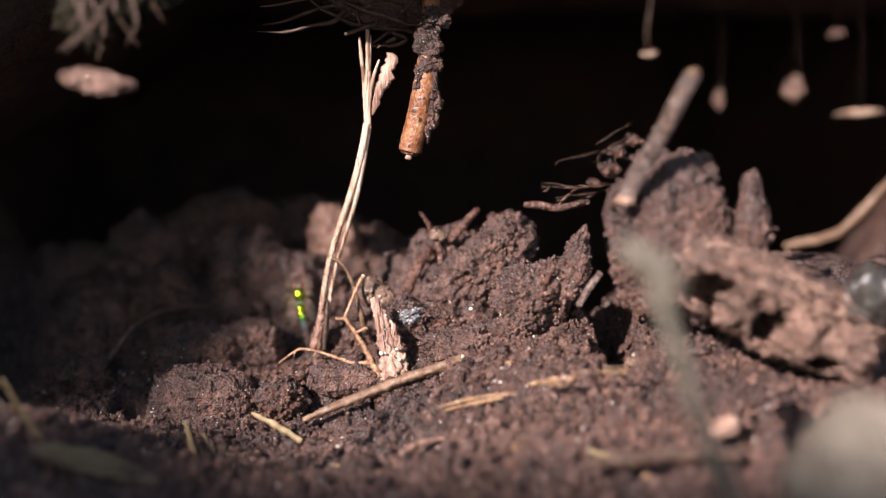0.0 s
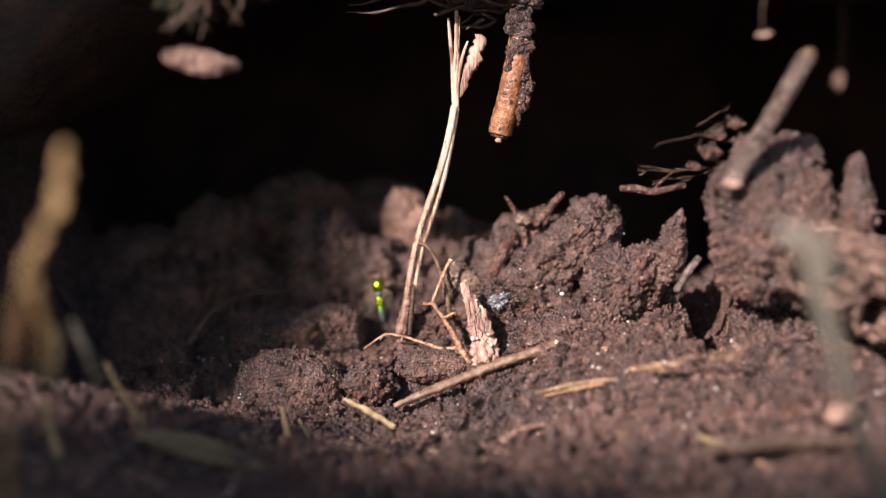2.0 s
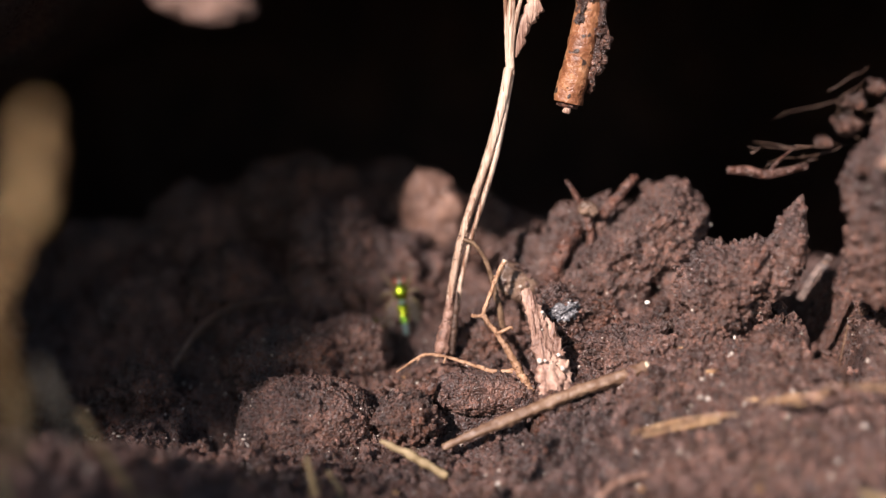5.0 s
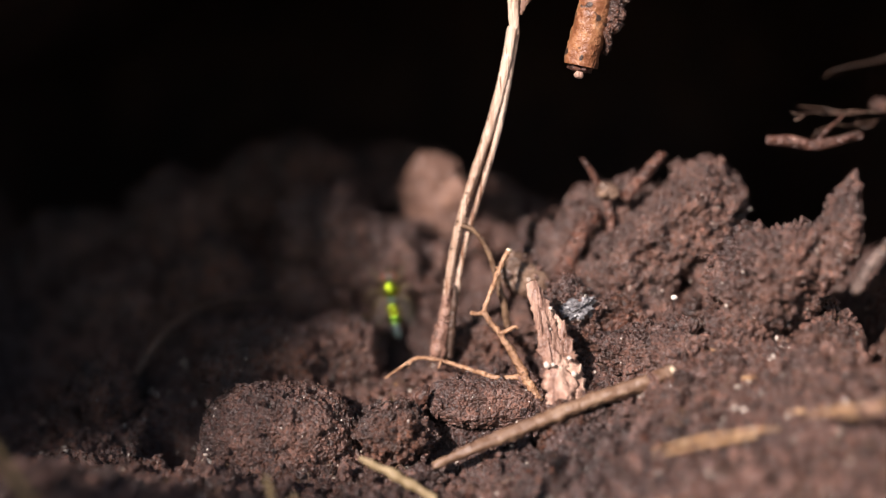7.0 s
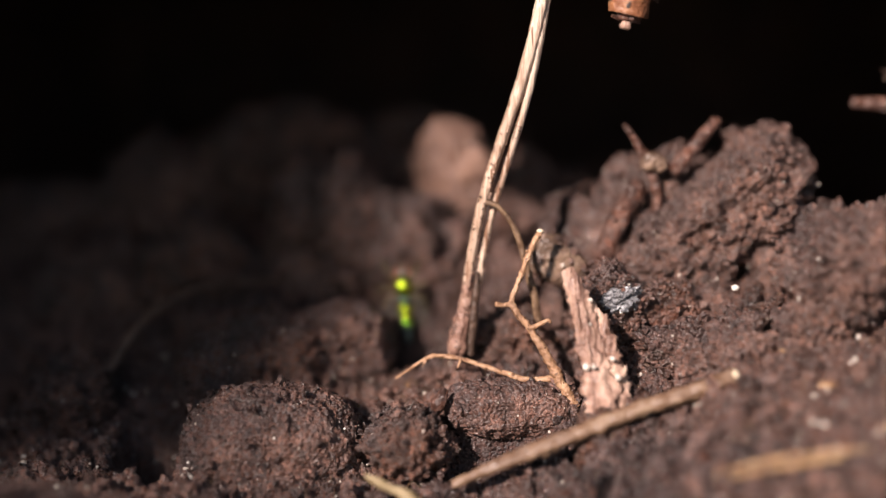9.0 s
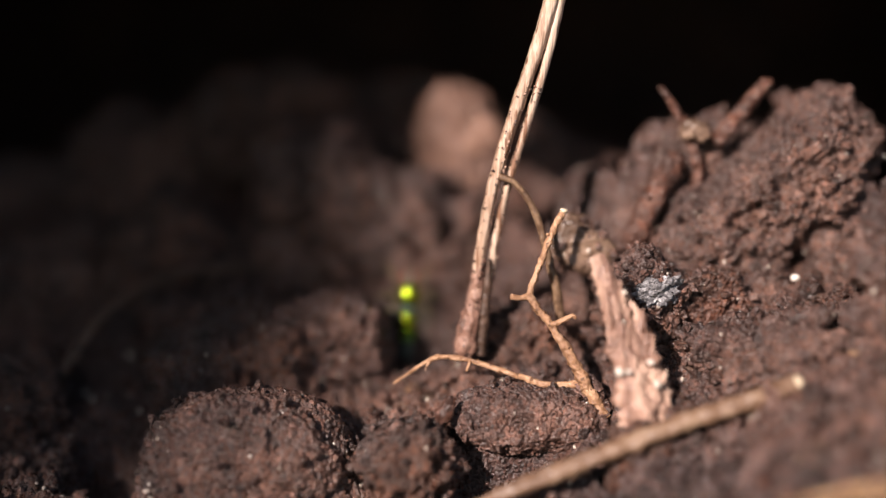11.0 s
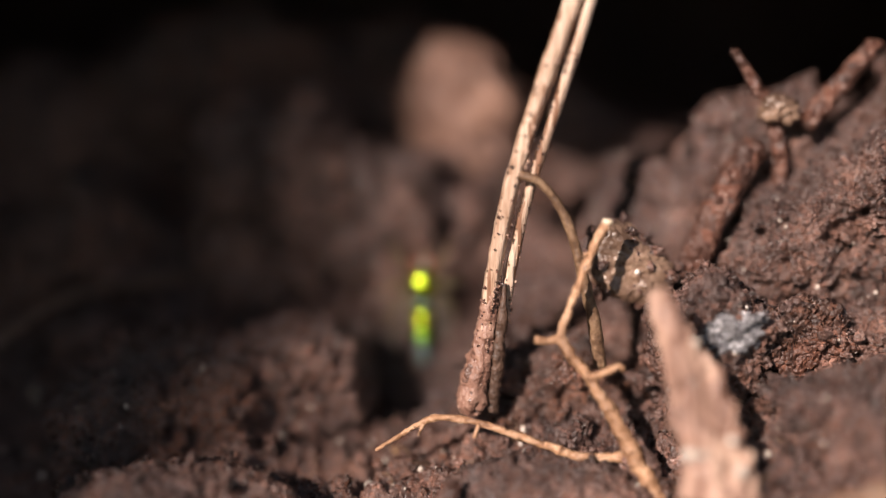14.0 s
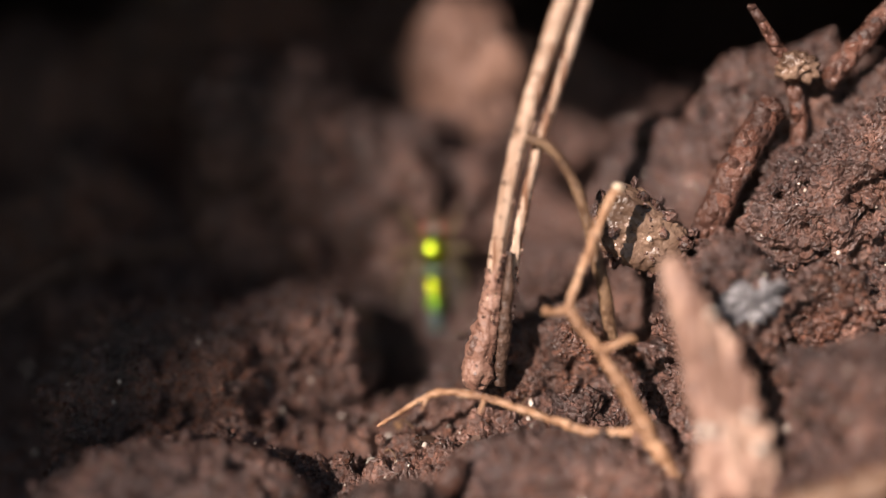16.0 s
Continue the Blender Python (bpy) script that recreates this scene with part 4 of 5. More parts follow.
for pts, r, mat, name, label, seed in (
    ([(31.2, -16.4, 7.2), (32.5, -16.5, 9.4), (33.8, -16.7, 11.4)], [0.42, 0.46, 0.36], STICK, "splinter", "short grey wood splinter stuck in soil", 101),
    ([(26.8, -13.9, 8.0), (27.8, -14.0, 10.2), (28.6, -14.1, 12.1)], [0.26, 0.3, 0.2], RED_WOOD, "splinter", "thin reddish splinter in a soil clod", 102),
    ([(11.0, 2.6, 4.6), (12.8, 3.2, 8.2), (14.6, 4.0, 10.9)], [0.8, 0.9, 0.75], RED_WOOD, "brown_stick", "blunt reddish-brown stick in the soil", 103),
    ([(17.6, 4.4, 12.2), (19.6, 4.8, 14.3), (21.4, 5.2, 16.2)], [0.6, 0.6, 0.45], RED_WOOD, "brown_stick", "reddish-brown stick leaning on a clod", 104),
    ([(16.4, 4.2, 6.6), (16.4, 4.2, 10.0), (15.7, 4.4, 12.8), (14.6, 4.8, 14.8), (13.8, 5.0, 16.0)], [0.5, 0.45, 0.4, 0.3, 0.2], RED_WOOD, "brown_stick", "crooked reddish stalk with a knobbed top", 105),
    ([(25.2, -12.0, 19.2), (27.4, -12.0, 19.0), (29.6, -12.2, 18.7), (33.3, -11.9, 19.4)], [0.35, 0.5, 0.45, 0.35], RED_WOOD, "rootlet", "reddish rootlet jutting over a dark gap", 106),
    ([(29.4, -12.2, 18.9), (30.4, -12.0, 20.0), (31.6, -12.0, 21.0)], [0.25, 0.18, 0.1], RED_WOOD, "rootlet", "thin reddish rootlet fork", 107),
    ([(9.0, -26.0, -7.6), (11.0, -25.2, -6.6), (14.2, -24.0, -6.4)], [0.3, 0.34, 0.2], BARK, "wood_chip", "small pale wood chip on dark soil", 108),
    ([(-8.5, -12.5, -6.2), (-5.8, -13.5, -7.4), (-2.4, -14.6, -9.3)], [0.2, 0.42, 0.34], GRASS, "straw_piece", "short dull straw piece on dark soil", 109),
    ([(-3.0, -5.2, -4.6), (-2.7, -5.9, -3.4), (-2.2, -5.6, -2.4)], [0.3, 0.6, 0.35], RED_WOOD, "bark_flake", "thin rust-brown bark flake beside the slab", 117),
    ([(28.6, -35.0, -4.6), (31.6, -35.6, -5.6), (35.0, -36.0, -7.0)], [0.2, 0.36, 0.24], GRASS, "straw_piece", "short pale straw piece on the soil", 110),
    ([(27.0, -40.5, -4.2), (33.0, -41.0, -3.6), (38.0, -41.5, -3.2), (43.0, -42, -3.4)], [0.5, 0.8, 0.8, 0.6], DARK_ROOT, "fallen_twig", "blurred brown twig lying in front", 111),
    ([(49.2, -35.6, 17.4), (52.0, -36.0, 18.0), (54.8, -36.0, 18.8), (57.4, -36.2, 21.2), (62.0, -36.6, 26.4)], [0.35, 0.42, 0.5, 0.5, 0.5], TWIG, "bent_twig", "tan bent twig sticking out of the bank", 112),
    ([(-35.0, 5.0, -13.0), (-30.0, 8.0, -5.5), (-26.5, 11.0, -0.9), (-22.0, 14.5, 1.2), (-15.0, 17.0, 1.4)], [0.5, 0.55, 0.45, 0.4, 0.25], DARK_ROOT, "buried_root", "dim reddish root slanting up through shaded earth", 114),

    ([(41.0, -27.0, 15.6), (45.0, -28.0, 16.4), (50.0, -29.0, 14.8), (54.6, -30.0, 12.6)], [0.08, 0.13, 0.12, 0.08], BARK, "root_fibre", "pale root fibre over the soil crust", 113),
):
    v, f = tube(pts, r, 12, 0.2, 0.11 if mat is RED_WOOD else 0.24, seed, flat=0.8, scale=1.1)
    if name == "brown_stick":
        piece = thing(name, pts[0], label, "stick")
        mesh_object("wood", v, f, mat, piece)
        mesh_object("broken_end", *blob(pts[-1], (r[-1] * 1.05, r[-1] * 0.9, r[-1] * 0.8), 3, 0.9, seed + 60, 2.0), RED_WOOD, piece, "splintered end")
    else:
        lone(name, pts[0], v, f, mat, label, name.replace("_", " "))
v, f = blob((16.0, 4.0, 13.1), (0.9, 0.6, 0.7), 4, 0.9, 120, 2.2)
lone("pale_crumb", (16.0, 3.8, 13.2), v, f, CHIP, "dull brown crumb stuck on a reddish stalk", "crumb")
v, f = blob((11.6, -3.5, 3.6), (1.35, 0.6, 0.85), 5, 0.8, 121, 2.4, (0, -20, 0))
lone("quartz_chip", (11.6, -4.2, 3.6), v, f, QUARTZ, "silvery grey glinting mineral chip", "mineral chip")
v, f = blob((-21.4, -6.2, -8.3), (0.5, 0.4, 0.42), 3, 0.3, 122)
lone("quartz_grain", (-21.4, -6.2, -8.3), v, f, GRAIN, "bright white glinting grain on the mound", "mineral grain")
v, f = blob((19.2, -7.4, 5.2), (0.3, 0.26, 0.22), 3, 0.3, 123)
lone("quartz_grain", (19.2, -7.4, 5.4), v, f, GRAIN, "bright white grain on brown soil", "mineral grain")
v, f = blob((42.0, -40.0, -0.8), (1.6, 1.2, 1.0), 4, 0.4, 124, 1.5, (0, -30, 0))
lone("pink_chip", (42.0, -40.0, -0.8), v, f, BARK, "pale pinkish chip of wood on the soil", "wood chip")

# ---- crust with holes on the right bank ----
crust = thing("soil_crust", (50, -31, 8), "light brown fibrous soil crust with dark holes", "soil crust")
n, f = ball(6)
n = n / (np.sum(np.abs(n) ** 3.2, axis=1) ** (1 / 3.2))[:, None]
p = n * np.array([11.6, 5.0, 4.9]) * (1 + 0.24 * fbm(n * 1.7 + 3, 4, 130))[:, None]
p = p + n * (0.75 * (soil_relief(p + 50, 131) - 0.4))[:, None]
for hx, hz, hr, flatter in ((-9.0, -0.9, 2.7, 1.3), (-6.9, -2.6, 1.1, 1.0), (-1.5, -2.2, 2.3, 1.15), (6.4, -3.6, 2.0, 2.0), (-4.4, 0.6, 0.8, 1.0)):
    d = np.hypot(p[:, 0] - hx, (p[:, 2] - hz) * flatter) / hr * (1 + 0.45 * fbm(p * 0.7, 3, 140))
    p[:, 1] = np.where(p[:, 1] < 0, p[:, 1] + 8.5 * step01(-d, -1.0, -0.85), p[:, 1])
rot = np.array(Euler((0, radians(23), 0)).to_matrix())
mesh_object("crust_body", p @ rot.T + np.array([51.5, -28.6, 9.2]), f, CRUST, crust)
rng = random.Random(9)
for k in range(16):
    x0 = rng.uniform(43, 58)
    z0 = 15.5 - 0.42 * (x0 - 46) + rng.uniform(-3, 1)
    a = rng.uniform(-0.9, 0.1)
    L = rng.uniform(2, 5)
    y0 = -34.0 + rng.uniform(-0.4, 0.5)
    v, f = tube([(x0, y0, z0), (x0 + L * 0.5 * math.cos(a), y0 - 0.3, z0 + L * 0.5 * math.sin(a) + 0.3), (x0 + L * math.cos(a), y0 + 0.2, z0 + L * math.sin(a))], [0.1, 0.16, 0.08], 6, 0.4, 0.2, 150 + k)
    mesh_object("fibre", v, f, BARK, crust)
v, f, _ = clod_mesh((60.0, -33.5, 11.5), (3.0, 2.4, 3.4), 160, 5, 0.25, 0.3)
lone("grey_stone", (60.0, -33.5, 11.5), v, f, GLASSY, "dark glassy grey stone at the edge of the bank", "stone")

# ---- root tangles ----
def tangle(name, centre, size, count, seed, mat, label, r=0.12):
    rng = random.Random(seed)
    ob = thing(name, centre, label, "roots")
    for k in range(count):
        p = [centre[i] + size[i] * rng.uniform(-1, 1) for i in range(3)]
        pts = [tuple(p)]
        d = [rng.uniform(-1, 1) * size[i] for i in range(3)]
        for _ in range(4):
            p = [p[i] + 0.35 * d[i] + 0.25 * size[i] * rng.uniform(-1, 1) for i in range(3)]
            pts.append(tuple(p))
        v, f = tube(pts, [r, r * 1.2, r, r * 0.8, r * 0.4], 6, 0.4, 0.25, seed + k)
        mesh_object("root_fibre", v, f, mat, ob)
    return ob


for k, (x, y, z, r) in enumerate(((34.6, -17.0, 24.0, 0.9), (35.8, -16.4, 25.8, 0.7), (37.6, -16.8, 27.2, 0.6), (32.8, -15.8, 22.2, 0.5), (34.2, -22.0, 20.4, 0.7))):
    clod("soil_clod", (x, y, z), (r * 1.3, r, r), 860 + k, DARK_CLOD, "small dark crumbly clod caught in root fibres", 4, lump=0.6, relief=0.35, crumbs=60)
tangle("root_tangle", (36.0, -16.4, 25.4), (3.2, 1.6, 1.6), 12, 200, DARK_ROOT, "fine dark root fibres behind the leaning stick", 0.045)
tangle("root_tangle", (30.0, -13.0, 20.6), (3.4, 1.5, 1.0), 10, 260, DARK_ROOT, "thin rootlets above a dark gap", 0.06)
tangle("root_tangle", (9.0, 3.0, 43.0), (7.0, 3.0, 3.5), 30, 300, DARK_ROOT, "dark root tangle hanging from the earth roof", 0.25)
tangle("root_tangle", (-38.0, 55.0, 18.0), (14.0, 6.0, 16.0), 14, 350, DARK_ROOT, "faint hanging rootlets in the dark", 0.05)
clod("soil_clod", (9.5, 5.0, 45.5), (8.0, 5.0, 5.0), 370, DARK_CLOD, "dark earth lump hanging from the roof", 5, lump=0.4, relief=0.9, crumbs=160)

# ---- overhang ----
over = thing("turf_overhang", (-23, -20, 46), "turf and soil overhanging the hollow, shade put into its colour", "turf")
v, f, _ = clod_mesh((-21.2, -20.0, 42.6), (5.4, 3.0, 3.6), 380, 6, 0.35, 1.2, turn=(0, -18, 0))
mesh_object("turf", v, f, SHADED_TURF, over)
rng = random.Random(12)
for k in range(14):
    x = rng.uniform(-25, -17)
    z = 40.5 + 0.28 * (x + 23) + rng.uniform(-1, 3)
    y = -23 + rng.uniform(-1, 4)
    v, f = tube([(x, y, z + 3), (x + rng.uniform(-1, 1), y - 1, z), (x + rng.uniform(-3, 3), y - 0.5, z - rng.uniform(1, 4))], [0.2, 0.18, 0.08], 6, 0.5, 0.2, 390 + k)
    mesh_object("hanging_root", v, f, DARK_ROOT, over)
v, f, _ = clod_mesh((-23.2, -23.0, 34.5), (3.7, 2.2, 1.4), 420, 5, 0.3, 0.25, turn=(0, 6, 0))
lone("pale_stone", (-23.2, -23.0, 34.5), v, f, CRUST, "pale stone embedded under the turf overhang", "stone")
for k, (x, y, z, rx, rz) in enumerate(((41.0, -37.0, 33.0, 0.42, 0.85), (48.9, -37.0, 33.8, 1.0, 1.0), (53.1, -37.0, 39.5, 0.6, 0.3), (56.0, -37.0, 31.4, 2.2, 0.3))):
    pend = thing("hanging_flake", (x, y, z), ("tan flake hanging on a root hair", "pale flaky lump hanging on a root", "dim flake hanging under the roof", "pale straw piece hanging in roots")[k], "flake", "hanging flakes")
    v, f = blob((x, y, z), (rx * 0.85, 0.5, rz * 0.85), 4, 1.7, 430 + k, 2.6)
    mesh_object("flake_body", v, f, CRUST if k != 3 else STRAW, pend)
    v, f = tube([(x, y, z + rz * 0.6), (x + 0.4, y + 0.8, z + 6), (x - 0.3, y + 2, 48), (x + 0.3, y + 3, 58)], [0.012, 0.008, 0.008, 0.01], 5, 0.8, 0.2, 440 + k)
    mesh_object("root_hair", v, f, DARK_ROOT, pend)
pend = thing("hanging_thread", (34.9, -31.6, 37.5), "fine dark thread ending in a pale flake", "thread", "hanging flakes")
v, f = tube([(34.9, -31.6, 37.6), (34.8, -31.5, 40), (35.1, -31.4, 43), (35.0, -31, 55)], [0.05, 0.11, 0.06, 0.06], 6, 0.4, 0.5, 450)
mesh_object("thread_strand", v, f, DARK_ROOT, pend)
for k, (dx, dz) in enumerate(((-0.3, 0.0), (0.5, 0.1))):
    v, f = blob((34.9 + dx, -31.7, 37.4 + dz), (0.45, 0.22, 0.18), 3, 1.2, 452 + k, 1.5, (0, 15 - 40 * k, 0))
    mesh_object("flake_body", v, f, STRAW, pend)

# ---- near things ----
near = thing("grass_stalk", (33.2, -66.7, -8), "grey-green withered grass stalk with a bent head", "stalk")
v, f = tube([(36.5, -66.7, -9.0), (33.5, -66.7, 1.8), (31.7, -66.7, 5.8), (30.2, -66.7, 9.6), (28.6, -66.7, 14.3), (27.3, -66.7, 18.0), (26.9, -66.7, 20.4)], [0.85, 0.8, 0.72, 0.68, 0.7, 0.75, 1.0], 12, 0.5, 0.2, 460)
mesh_object("stem", v, f, GREY_GRASS, near)
v, f = tube([(28.6, -66.7, 19.2), (27.0, -66.7, 20.9), (25.3, -66.7, 22.0), (23.8, -66.7, 22.9)], [0.8, 1.3, 1.0, 0.5], 12, 0.3, 0.3, 461)
mesh_object("bent_head", v, f, GREY_GRASS, near)
v, f, _ = clod_mesh((43.0, -70.0, 2.5), (6.4, 5.0, 8.6), 465, 5, 0.2, 0.6)
lone("grey_stone", (43.0, -70.0, 2.5), v, f, GREY_STONE, "blurred pale grey stone close in front", "stone")
plant = thing("dry_plant", (-34, -62, -6), "dry yellowish beaded seed head on a bent stem", "plant")
v, f = tube([(-29.8, -62.0, 28.8), (-30.2, -62.0, 27.2), (-30.5, -62.0, 25.1), (-31.3, -62.0, 23.3), (-31.9, -62.0, 22.2), (-32.6, -62.0, 20.5), (-33.2, -62.0, 19.1), (-33.9, -62.0, 17.7), (-35.1, -62.0, 12.7), (-35.5, -62.2, 3.6999999999999993), (-35.3, -62.4, -9.0)], [0.12, 0.22, 0.26, 0.24, 0.26, 0.24, 0.22, 0.2, 0.22, 0.22, 0.22], 12, 0.3, 0.25, 470, scale=0.9)
mesh_object("stem", v, f, DRY_PLANT, plant)
rng = random.Random(47)
for k, (x, y, z) in enumerate([(-29.9, -62.2, 28.6), (-30.2, -62.2, 27.6), (-29.8, -62.2, 26.9), (-30.7, -62.2, 25.5), (-30.2, -62.2, 24.9), (-30.5, -62.2, 24.3), (-31.8, -62.2, 22.9), (-31.6, -62.2, 22.0), (-32.1, -62.2, 21.5), (-32.9, -62.2, 20.5), (-32.4, -62.2, 20.6), (-33.2, -62.2, 19.5), (-32.6, -62.2, 18.2)]):
    v, f = blob((x, y, z), (rng.uniform(0.34, 0.52), 0.4, rng.uniform(0.5, 0.75)), 3, 0.4, 474 + k, 1.2, (0, rng.uniform(-10, 40), 0))
    mesh_object("seed_bud", v, f, DRY_PLANT, plant)
for k, (pts, r, mat, name, label) in enumerate((
    ([(-15.8, -19.0, -5.0), (-15.0, -19.0, -9.0), (-14.3, -19.0, -13.2)], [0.22, 0.45, 0.5], GRASS, "dead_grass", "dull dead grass blade standing in soil"),
    ([(-14.4, -19.2, -12.9), (-12.0, -19.4, -13.2), (-9.0, -19.4, -13.6)], [0.45, 0.4, 0.3], GRASS, "dead_grass", "dull dead grass blade lying on soil"),
    ([(-13.9, -18.6, -6.6), (-12.7, -18.8, -9.0), (-12.4, -18.9, -12.6)], [0.15, 0.3, 0.3], GRASS, "dead_grass", "thin curved dead grass blade"),
    ([(-31.3, -28.4, -4.8), (-30.9, -28.8, -7.0), (-29.6, -29.4, -10.4)], [0.3, 0.5, 0.5], GRASS, "dead_grass", "blurred dead grass blade in shade"),
    ([(-29.6, -31.0, -7.2), (-26.0, -31.4, -7.2), (-21.6, -31.4, -7.0)], [0.4, 0.55, 0.4], GRASS, "dead_grass", "pale dead grass blade lying in shade"),
    ([(-38.6, -36.0, 2.0), (-37.8, -36.0, -2.0), (-36.8, -36.0, -7.0)], [0.3, 0.5, 0.5], GRASS, "dead_grass", "blurred dead grass blade at the front"),
    ([(-33.4, -30.0, 3.6), (-32.0, -29.0, 0.0), (-30.0, -28.0, -4.0)], [0.2, 0.3, 0.3], GRASS, "dead_grass", "thin upright dead grass blade"),
    ([(-34.2, -60.0, 18.1), (-33.2, -59.0, 16.4), (-33.1, -58.0, 13.5), (-33.8, -57.0, 9.7)], [0.25, 0.5, 0.4, 0.3], DRY_PLANT, "dry_leaf", "curled tan leaf at the foot of the dry plant"),
    ([(-34.6, -58.0, 15.8), (-35.2, -58.0, 13.6), (-35.6, -58.0, 10.9)], [0.2, 0.4, 0.35], ROOT_BARK, "dry_leaf", "reddish dry leaf at the foot of the dry plant"),
    ([(-34.0, -56.0, 14.8), (-33.5, -56.0, 13.0), (-33.8, -56.0, 10.8)], [0.15, 0.28, 0.25], ROOT_BARK, "dry_leaf", "thin reddish dry leaf beside the dry plant"),
    ([(-33.6, -52.0, 12.7), (-33.5, -52.0, 10.6), (-34.1, -52.0, 7.8)], [0.2, 0.35, 0.35], GRASS, "dead_grass", "pale dead grass blade beside the dry plant"),
    ([(-33.7, -44.0, 11.6), (-32.8, -44.0, 9.0), (-31.7, -43.0, 5.1)], [0.15, 0.4, 0.3], GREY_GRASS, "dead_grass", "thin grey blade leaning beside the dry plant"),
    ([(14.0, -44.0, -9.0), (22.0, -45.0, -8.0), (30.0, -46.0, -8.0)], [0.5, 0.9, 0.6], TWIG, "fallen_twig", "brown twig lying in the near shade"),
)):
    v, f = tube(pts, r, 8, 0.4, 0.12, 500 + k, flat=0.45)
    lone(name, pts[-1], v, f, mat, label, name.replace("_", " "), {"dead_grass": "blades of dead grass", "dry_leaf": "leaves of the dry plant"}.get(name, ""))
u = np.linspace(0, 1, 26)
w = np.linspace(-1, 1, 13)
gu, gw = np.meshgrid(u, w)
half = 2.6 * np.sin(np.pi * np.clip(gu, 0.02, 0.98)) ** 0.7
lx, ly = (-30.0 + 13.0 * gu).ravel(), (-33.0 - 0.95 * gw * half - 1.0 * gu).ravel()
lv = np.stack([lx, ly, ground_base(lx, ly) + 1.5 + (0.7 * np.sin(gu * 3) + 0.5 * gw ** 2 - 0.9 * gu).ravel()], axis=1)
lv[:, 2] += 0.35 * fbm(lv * 0.5, 3, 520)
li = np.arange(26 * 13).reshape(13, 26)
lf = [tuple(q) for q in np.stack([li[:-1, :-1], li[:-1, 1:], li[1:, 1:], li[1:, :-1]], axis=-1).reshape(-1, 4)]
leaf = lone("dead_leaf", (-26, -26.5, -8), lv, lf, LEAF, "dull brown dead leaf lying in shade", "leaf")
solid = leaf.modifiers.new("thickness", "SOLIDIFY")
solid.thickness = 0.0002

# ---- fly ----
fly = thing("fly", (-3.3, 11.8, 3.1), "slender metallic green long-legged fly clinging to soil", "fly")


def fly_part(name, v, f, mat, parent=fly, label=""):
    return mesh_object(name, np.asarray(v) + np.array([-3.3, 11.8, 3.1]), f, mat, parent, label)


fly_part("thorax", *blob((0, 0, 0), (0.80, 0.78, 0.98), 4, 0.03, 1), GREEN)
fly_part("scutellum", *blob((0, -0.35, -0.95), (0.42, 0.36, 0.28), 3, 0.03, 2), TAIL, label="grey-green scutellum")
head = fly_part("head", *blob((0, 0.1, 1.35), (0.62, 0.5, 0.42), 3, 0.03, 3), TAIL, label="dark head")
for s in (-1, 1):
    mesh_object("eye", *(lambda vf: (vf[0] + np.array([-3.3, 11.8, 3.1]), vf[1]))(blob((0.42 * s, 0.0, 1.42), (0.36, 0.45, 0.44), 3, 0.02, 4)), EYE, head, "reddish brown eye")
    fly_part("antenna", *tube([(0.15 * s, 0, 1.75), (0.3 * s, -0.2, 2.1), (0.45 * s, -0.3, 2.5)], [0.07, 0.05, 0.02], 6, 0.1, 0.05, 5), LEG, head)
for k in range(5):
    z = -1.85 - 0.72 * k
    r = 0.66 - 0.075 * k
    fly_part("abdomen_segment", *blob((0.03 * k, -0.05, z), (r, r, 0.52), 4, 0.02, 10 + k), (GOLD_GREEN, GOLD_GREEN, DULL_GREEN, TAIL, TAIL)[k])
fly_part("abdomen_core", *tube([(0, 0.1, -0.9), (0.06, 0.1, -2.6), (0.12, 0.1, -4.4)], [0.42, 0.36, 0.2], 12, 0.2, 0.02, 16), TAIL, label="dark blue-green abdomen")
for s in (-1, 1):
    uu, ww = np.meshgrid(np.linspace(0, 1, 16), np.linspace(-1, 1, 7))
    wide = 0.85 * np.sin(np.pi * np.clip(uu, 0.03, 0.97)) ** 0.6
    wv = np.stack([s * (0.55 + 1.15 * uu + ww * wide * 0.75), -0.35 + 0.25 * uu + 0.08 * ww ** 2, -0.1 - 3.9 * uu + ww * wide * 0.25], axis=-1).reshape(-1, 3)
    wi = np.arange(16 * 7).reshape(7, 16)
    fly_part("wing", np.vstack([wv, wv + [0, 0.02, 0]]), [tuple(q) for q in np.stack([wi[:-1, :-1], wi[:-1, 1:], wi[1:, 1:], wi[1:, :-1]], axis=-1).reshape(-1, 4)] + [tuple(q + 112) for q in np.stack([wi[:-1, :-1], wi[1:, :-1], wi[1:, 1:], wi[:-1, 1:]], axis=-1).reshape(-1, 4)], WING, label="clear brownish wing")
    for k, (kz, fz, kx, fx) in enumerate(((1.6, 2.3, 1.2, 1.7), (0.2, -1.2, 1.9, 2.6), (-1.2, -3.6, 1.7, 2.3))):
        fly_part("leg", *tube([(0.5 * s, 0.3, 0.4 - 0.4 * k), (kx * s, -0.2, kz), (0.5 * (kx + fx) * s, 0.5, 0.5 * (kz + fz)), (fx * s, 1.4, fz)], [0.11, 0.09, 0.06, 0.04], 7, 0.2, 0.05, 20 + k), LEG)

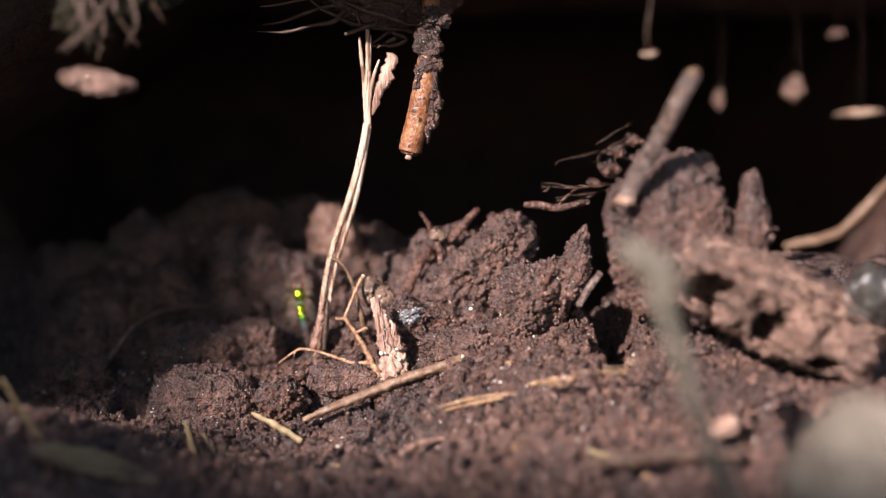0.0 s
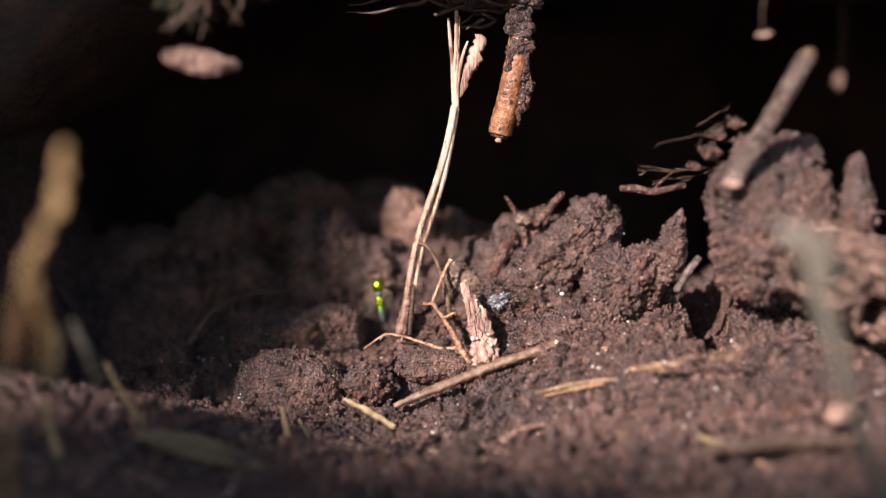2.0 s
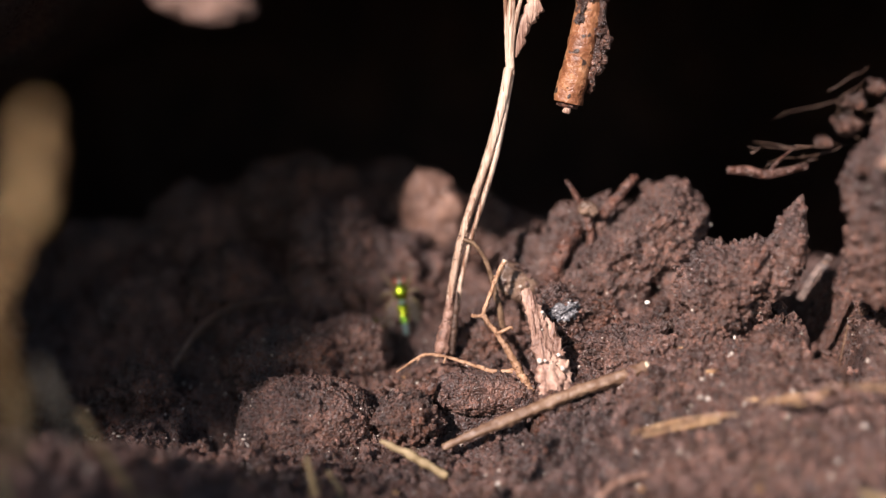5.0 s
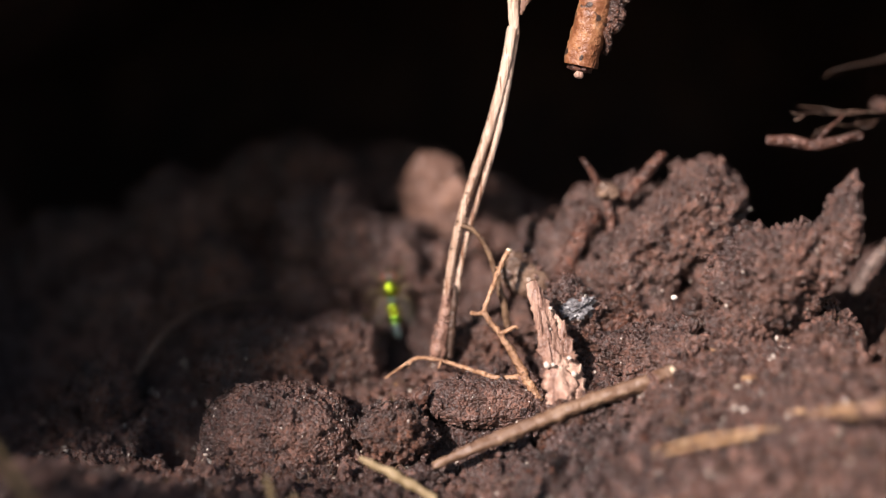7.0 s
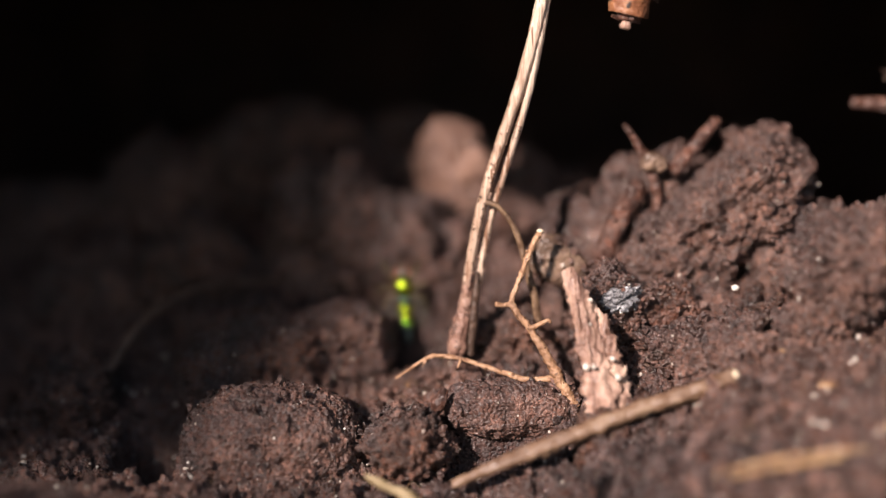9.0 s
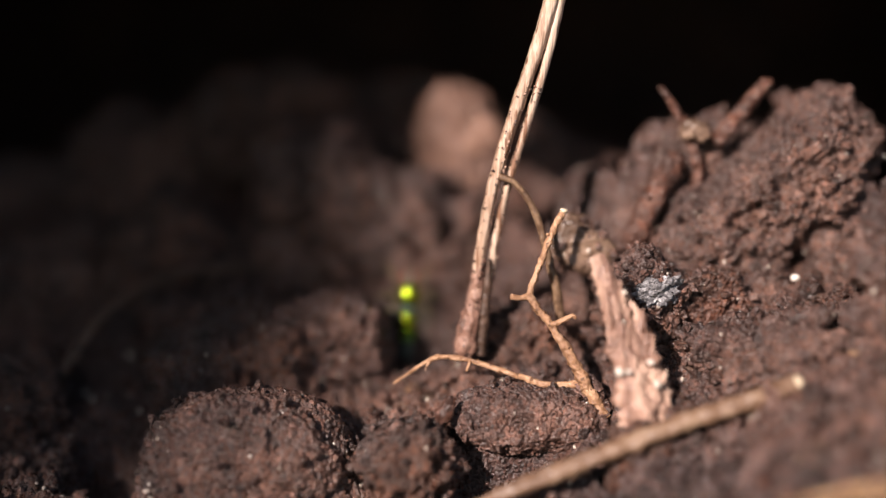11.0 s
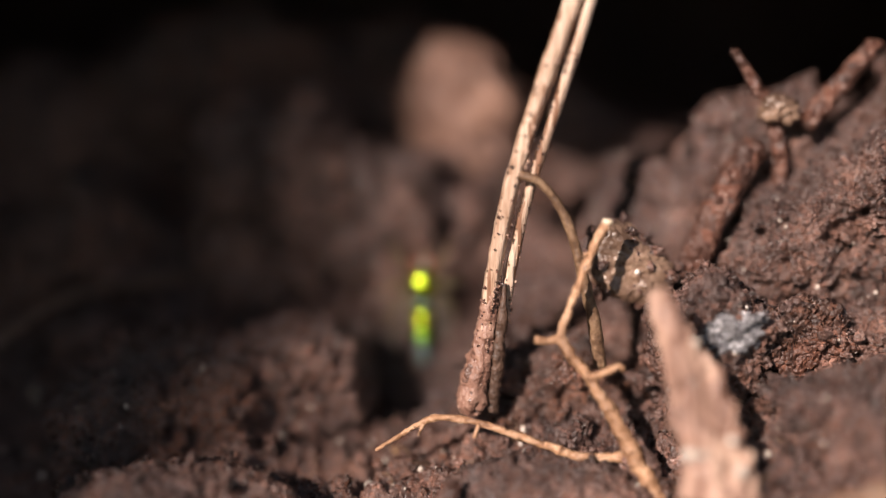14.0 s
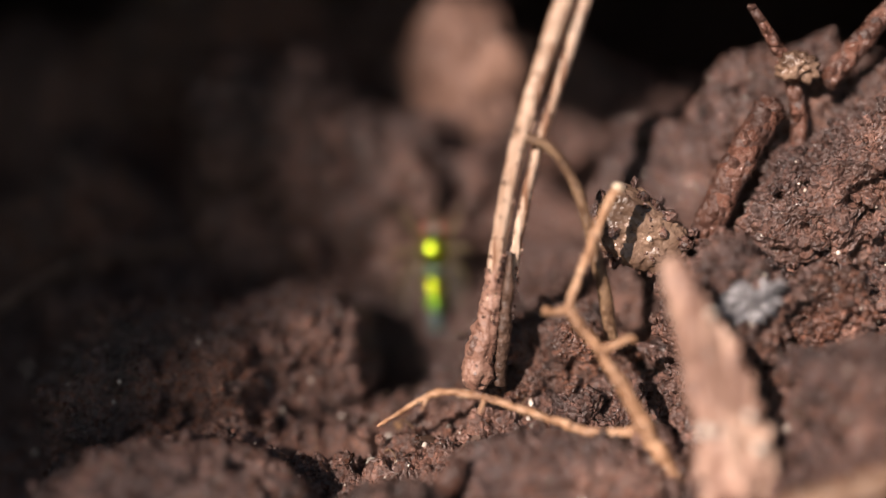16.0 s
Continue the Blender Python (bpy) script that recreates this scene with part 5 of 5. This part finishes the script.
# ---- loose crumbs and mineral grains ----
def scatter(name, count, seed, lo, hi, mat, label, category, box, sink=0.25, level=1, lump=0.5):
    rng = np.random.default_rng(seed)
    x, y = rng.uniform(box[0], box[1], count), rng.uniform(box[2], box[3], count)
    keep = fbm(np.stack([x, y, 0 * x], axis=1) * 0.16, 3, seed) + rng.uniform(-0.6, 0.6, count) > -0.05
    x, y = x[keep], y[keep]
    r = lo + (hi - lo) * rng.random(len(x)) ** 2.3
    z = ground_height(x, y) + r * (1 - 2 * sink)
    n, f = ball(level)
    f = np.array(f)
    shapes = [n * (1 + lump * fbm(n * 1.6 + 9.7 * k, 3, seed + k))[:, None] for k in range(12)]
    pick = rng.integers(0, 12, len(x))
    sq = rng.uniform(0.65, 1.25, (len(x), 3))
    v = np.concatenate([shapes[pick[i]] * (r[i] * sq[i]) + (x[i], y[i], z[i]) for i in range(len(x))])
    fs = (f[None] + (np.arange(len(x)) * len(n))[:, None, None]).reshape(-1, 3)
    ob = mesh_object(name, v, fs, mat, smooth=False)
    return tagged(ob, label, category, kind="stuff")


scatter("soil_crumbs", 9000, 600, 0.14, 0.55, CRUMB, "loose brown soil crumbs covering the slope", "soil", (-44, 58, -44, 24))
scatter("soil_crumbs", 5200, 604, 0.2, 0.85, CRUMB, "coarse brown soil crumbs strewn over the slope", "soil", (6, 58, -44, 2), 0.3, 2, 1.25)
scatter("soil_crumbs", 2600, 605, 0.2, 0.85, CRUMB, "coarse dull soil crumbs in the front of the hollow", "soil", (-44, 12, -44, -8), 0.3, 2, 1.25)
scatter("humus_crumbs", 2600, 601, 0.15, 0.6, DARK_CRUMB, "loose dark humus crumbs on the slope", "soil", (-40, 56, -44, 20))
scatter("mineral_grains", 4200, 602, 0.05, 0.24, GRAIN, "tiny pale glinting mineral grains in the soil", "mineral grains", (-40, 56, -40, 14), 0.1, 1, 0.7)


def grains_on_clods(count):
    rng = np.random.default_rng(77)
    skin = np.concatenate(CLOD_SKIN)
    at = skin[rng.integers(0, len(skin), count)]
    size = 0.03 + 0.12 * rng.random(count) ** 4
    n, f = ball(1)
    v = np.concatenate([n * size[i] * rng.uniform(0.7, 1.3, 3) + at[i] for i in range(count)])
    fs = (np.array(f)[None] + (np.arange(count) * len(n))[:, None, None]).reshape(-1, 3)
    tagged(mesh_object("mineral_grains", v, fs, GRAIN), "tiny pale glinting mineral grains on the clods", "mineral grains", kind="stuff")


grains_on_clods(3400)


def bark_flakes(count):
    """Thin reddish and tan flakes of rotten bark lying among the crumbs."""
    rng = np.random.default_rng(66)
    for mat, share, label in ((RED_WOOD, 0.6, "thin reddish flakes of rotten bark among the crumbs"), (GOLD_STRAW, 0.15, "short tan bits of straw among the crumbs"), (DARK_ROOT, 0.25, "dark bits of rotten root among the crumbs")):
        pieces = []
        for k in range(int(count * share)):
            x, y, a, tilt = rng.uniform(-26, 52), rng.uniform(-40, 6), rng.uniform(0, 6.28), rng.uniform(-0.6, 0.6)
            L, w = rng.uniform(0.35, 1.5), rng.uniform(0.12, 0.42)
            z = float(ground_height(x, y)[0]) + 0.25
            d = np.array([math.cos(a), 0.8 * math.sin(a), tilt]) * L * 0.5
            c = np.array([x, y, z])
            pieces.append(tube([c - d, c + rng.normal(0, 0.06, 3), c + d], [w * 0.6, w, w * 0.4], 6, 0.5, 0.35, 960 + k, flat=0.35, side_dir=(0.1, -0.5, 0.8), scale=1.8))
        tagged(mesh_object("bark_flakes", *join(*pieces), mat, smooth=False), label, "bark flakes", kind="stuff")


bark_flakes(420)



def root_hairs(count):
    """Fine root hairs lying over the crumbs."""
    rng = np.random.default_rng(88)
    pieces = []
    for k in range(count):
        x, y, a, L = rng.uniform(-24, 50), rng.uniform(-34, 8), rng.uniform(0, 6.28), rng.uniform(0.8, 3.0)
        u = np.array([0, 0.35, 0.7, 1.0])
        px = x + L * u * math.cos(a) + rng.normal(0, 0.2, 4)
        py = y + L * u * math.sin(a) * 0.7 + rng.normal(0, 0.2, 4)
        pz = ground_height(px, py) + np.array([0.1, 0.5, 0.6, 0.2]) * rng.uniform(0.5, 1.4)
        pieces.append(tube(np.stack([px, py, pz], axis=1), [0.05, 0.05, 0.04, 0.02], 5, 0.3, 0.1, 900 + k))
    tagged(mesh_object("root_hairs", *join(*pieces), BROWN_ROOT), "fine brown root hairs lying over the crumbs", "root hairs", kind="stuff")


root_hairs(170)


# ---- movement ----
def motions():
    """The fly shifts and tilts a little on its clod."""
    walk(fly, [(t, pose(x * MM, 11.8 * MM, z * MM, 6, tilt, 0)) for t, x, z, tilt in (
        (0.0, -3.0, 3.5, -6), (1.5, -3.2, 2.7, -7), (3.5, -3.1, 2.7, -7), (4.7, -3.5, 2.6, -7), (7.0, -4.2, 2.5, -7), (8.0, -4.4, 2.1, -7), (8.5, -4.2, 1.7, -6),
        (9.2, -4.0, 1.2, -3), (11.3, -3.6, -0.3, 3), (11.6, -3.5, -0.2, 3), (12.0, -2.3, 1.0, 4), (12.5, -2.1, 1.2, 4), (13.0, -2.3, 1.5, 3), (14.5, -1.8, 1.7, 0), (16.0, -1.6, 1.8, 0))])


motions()
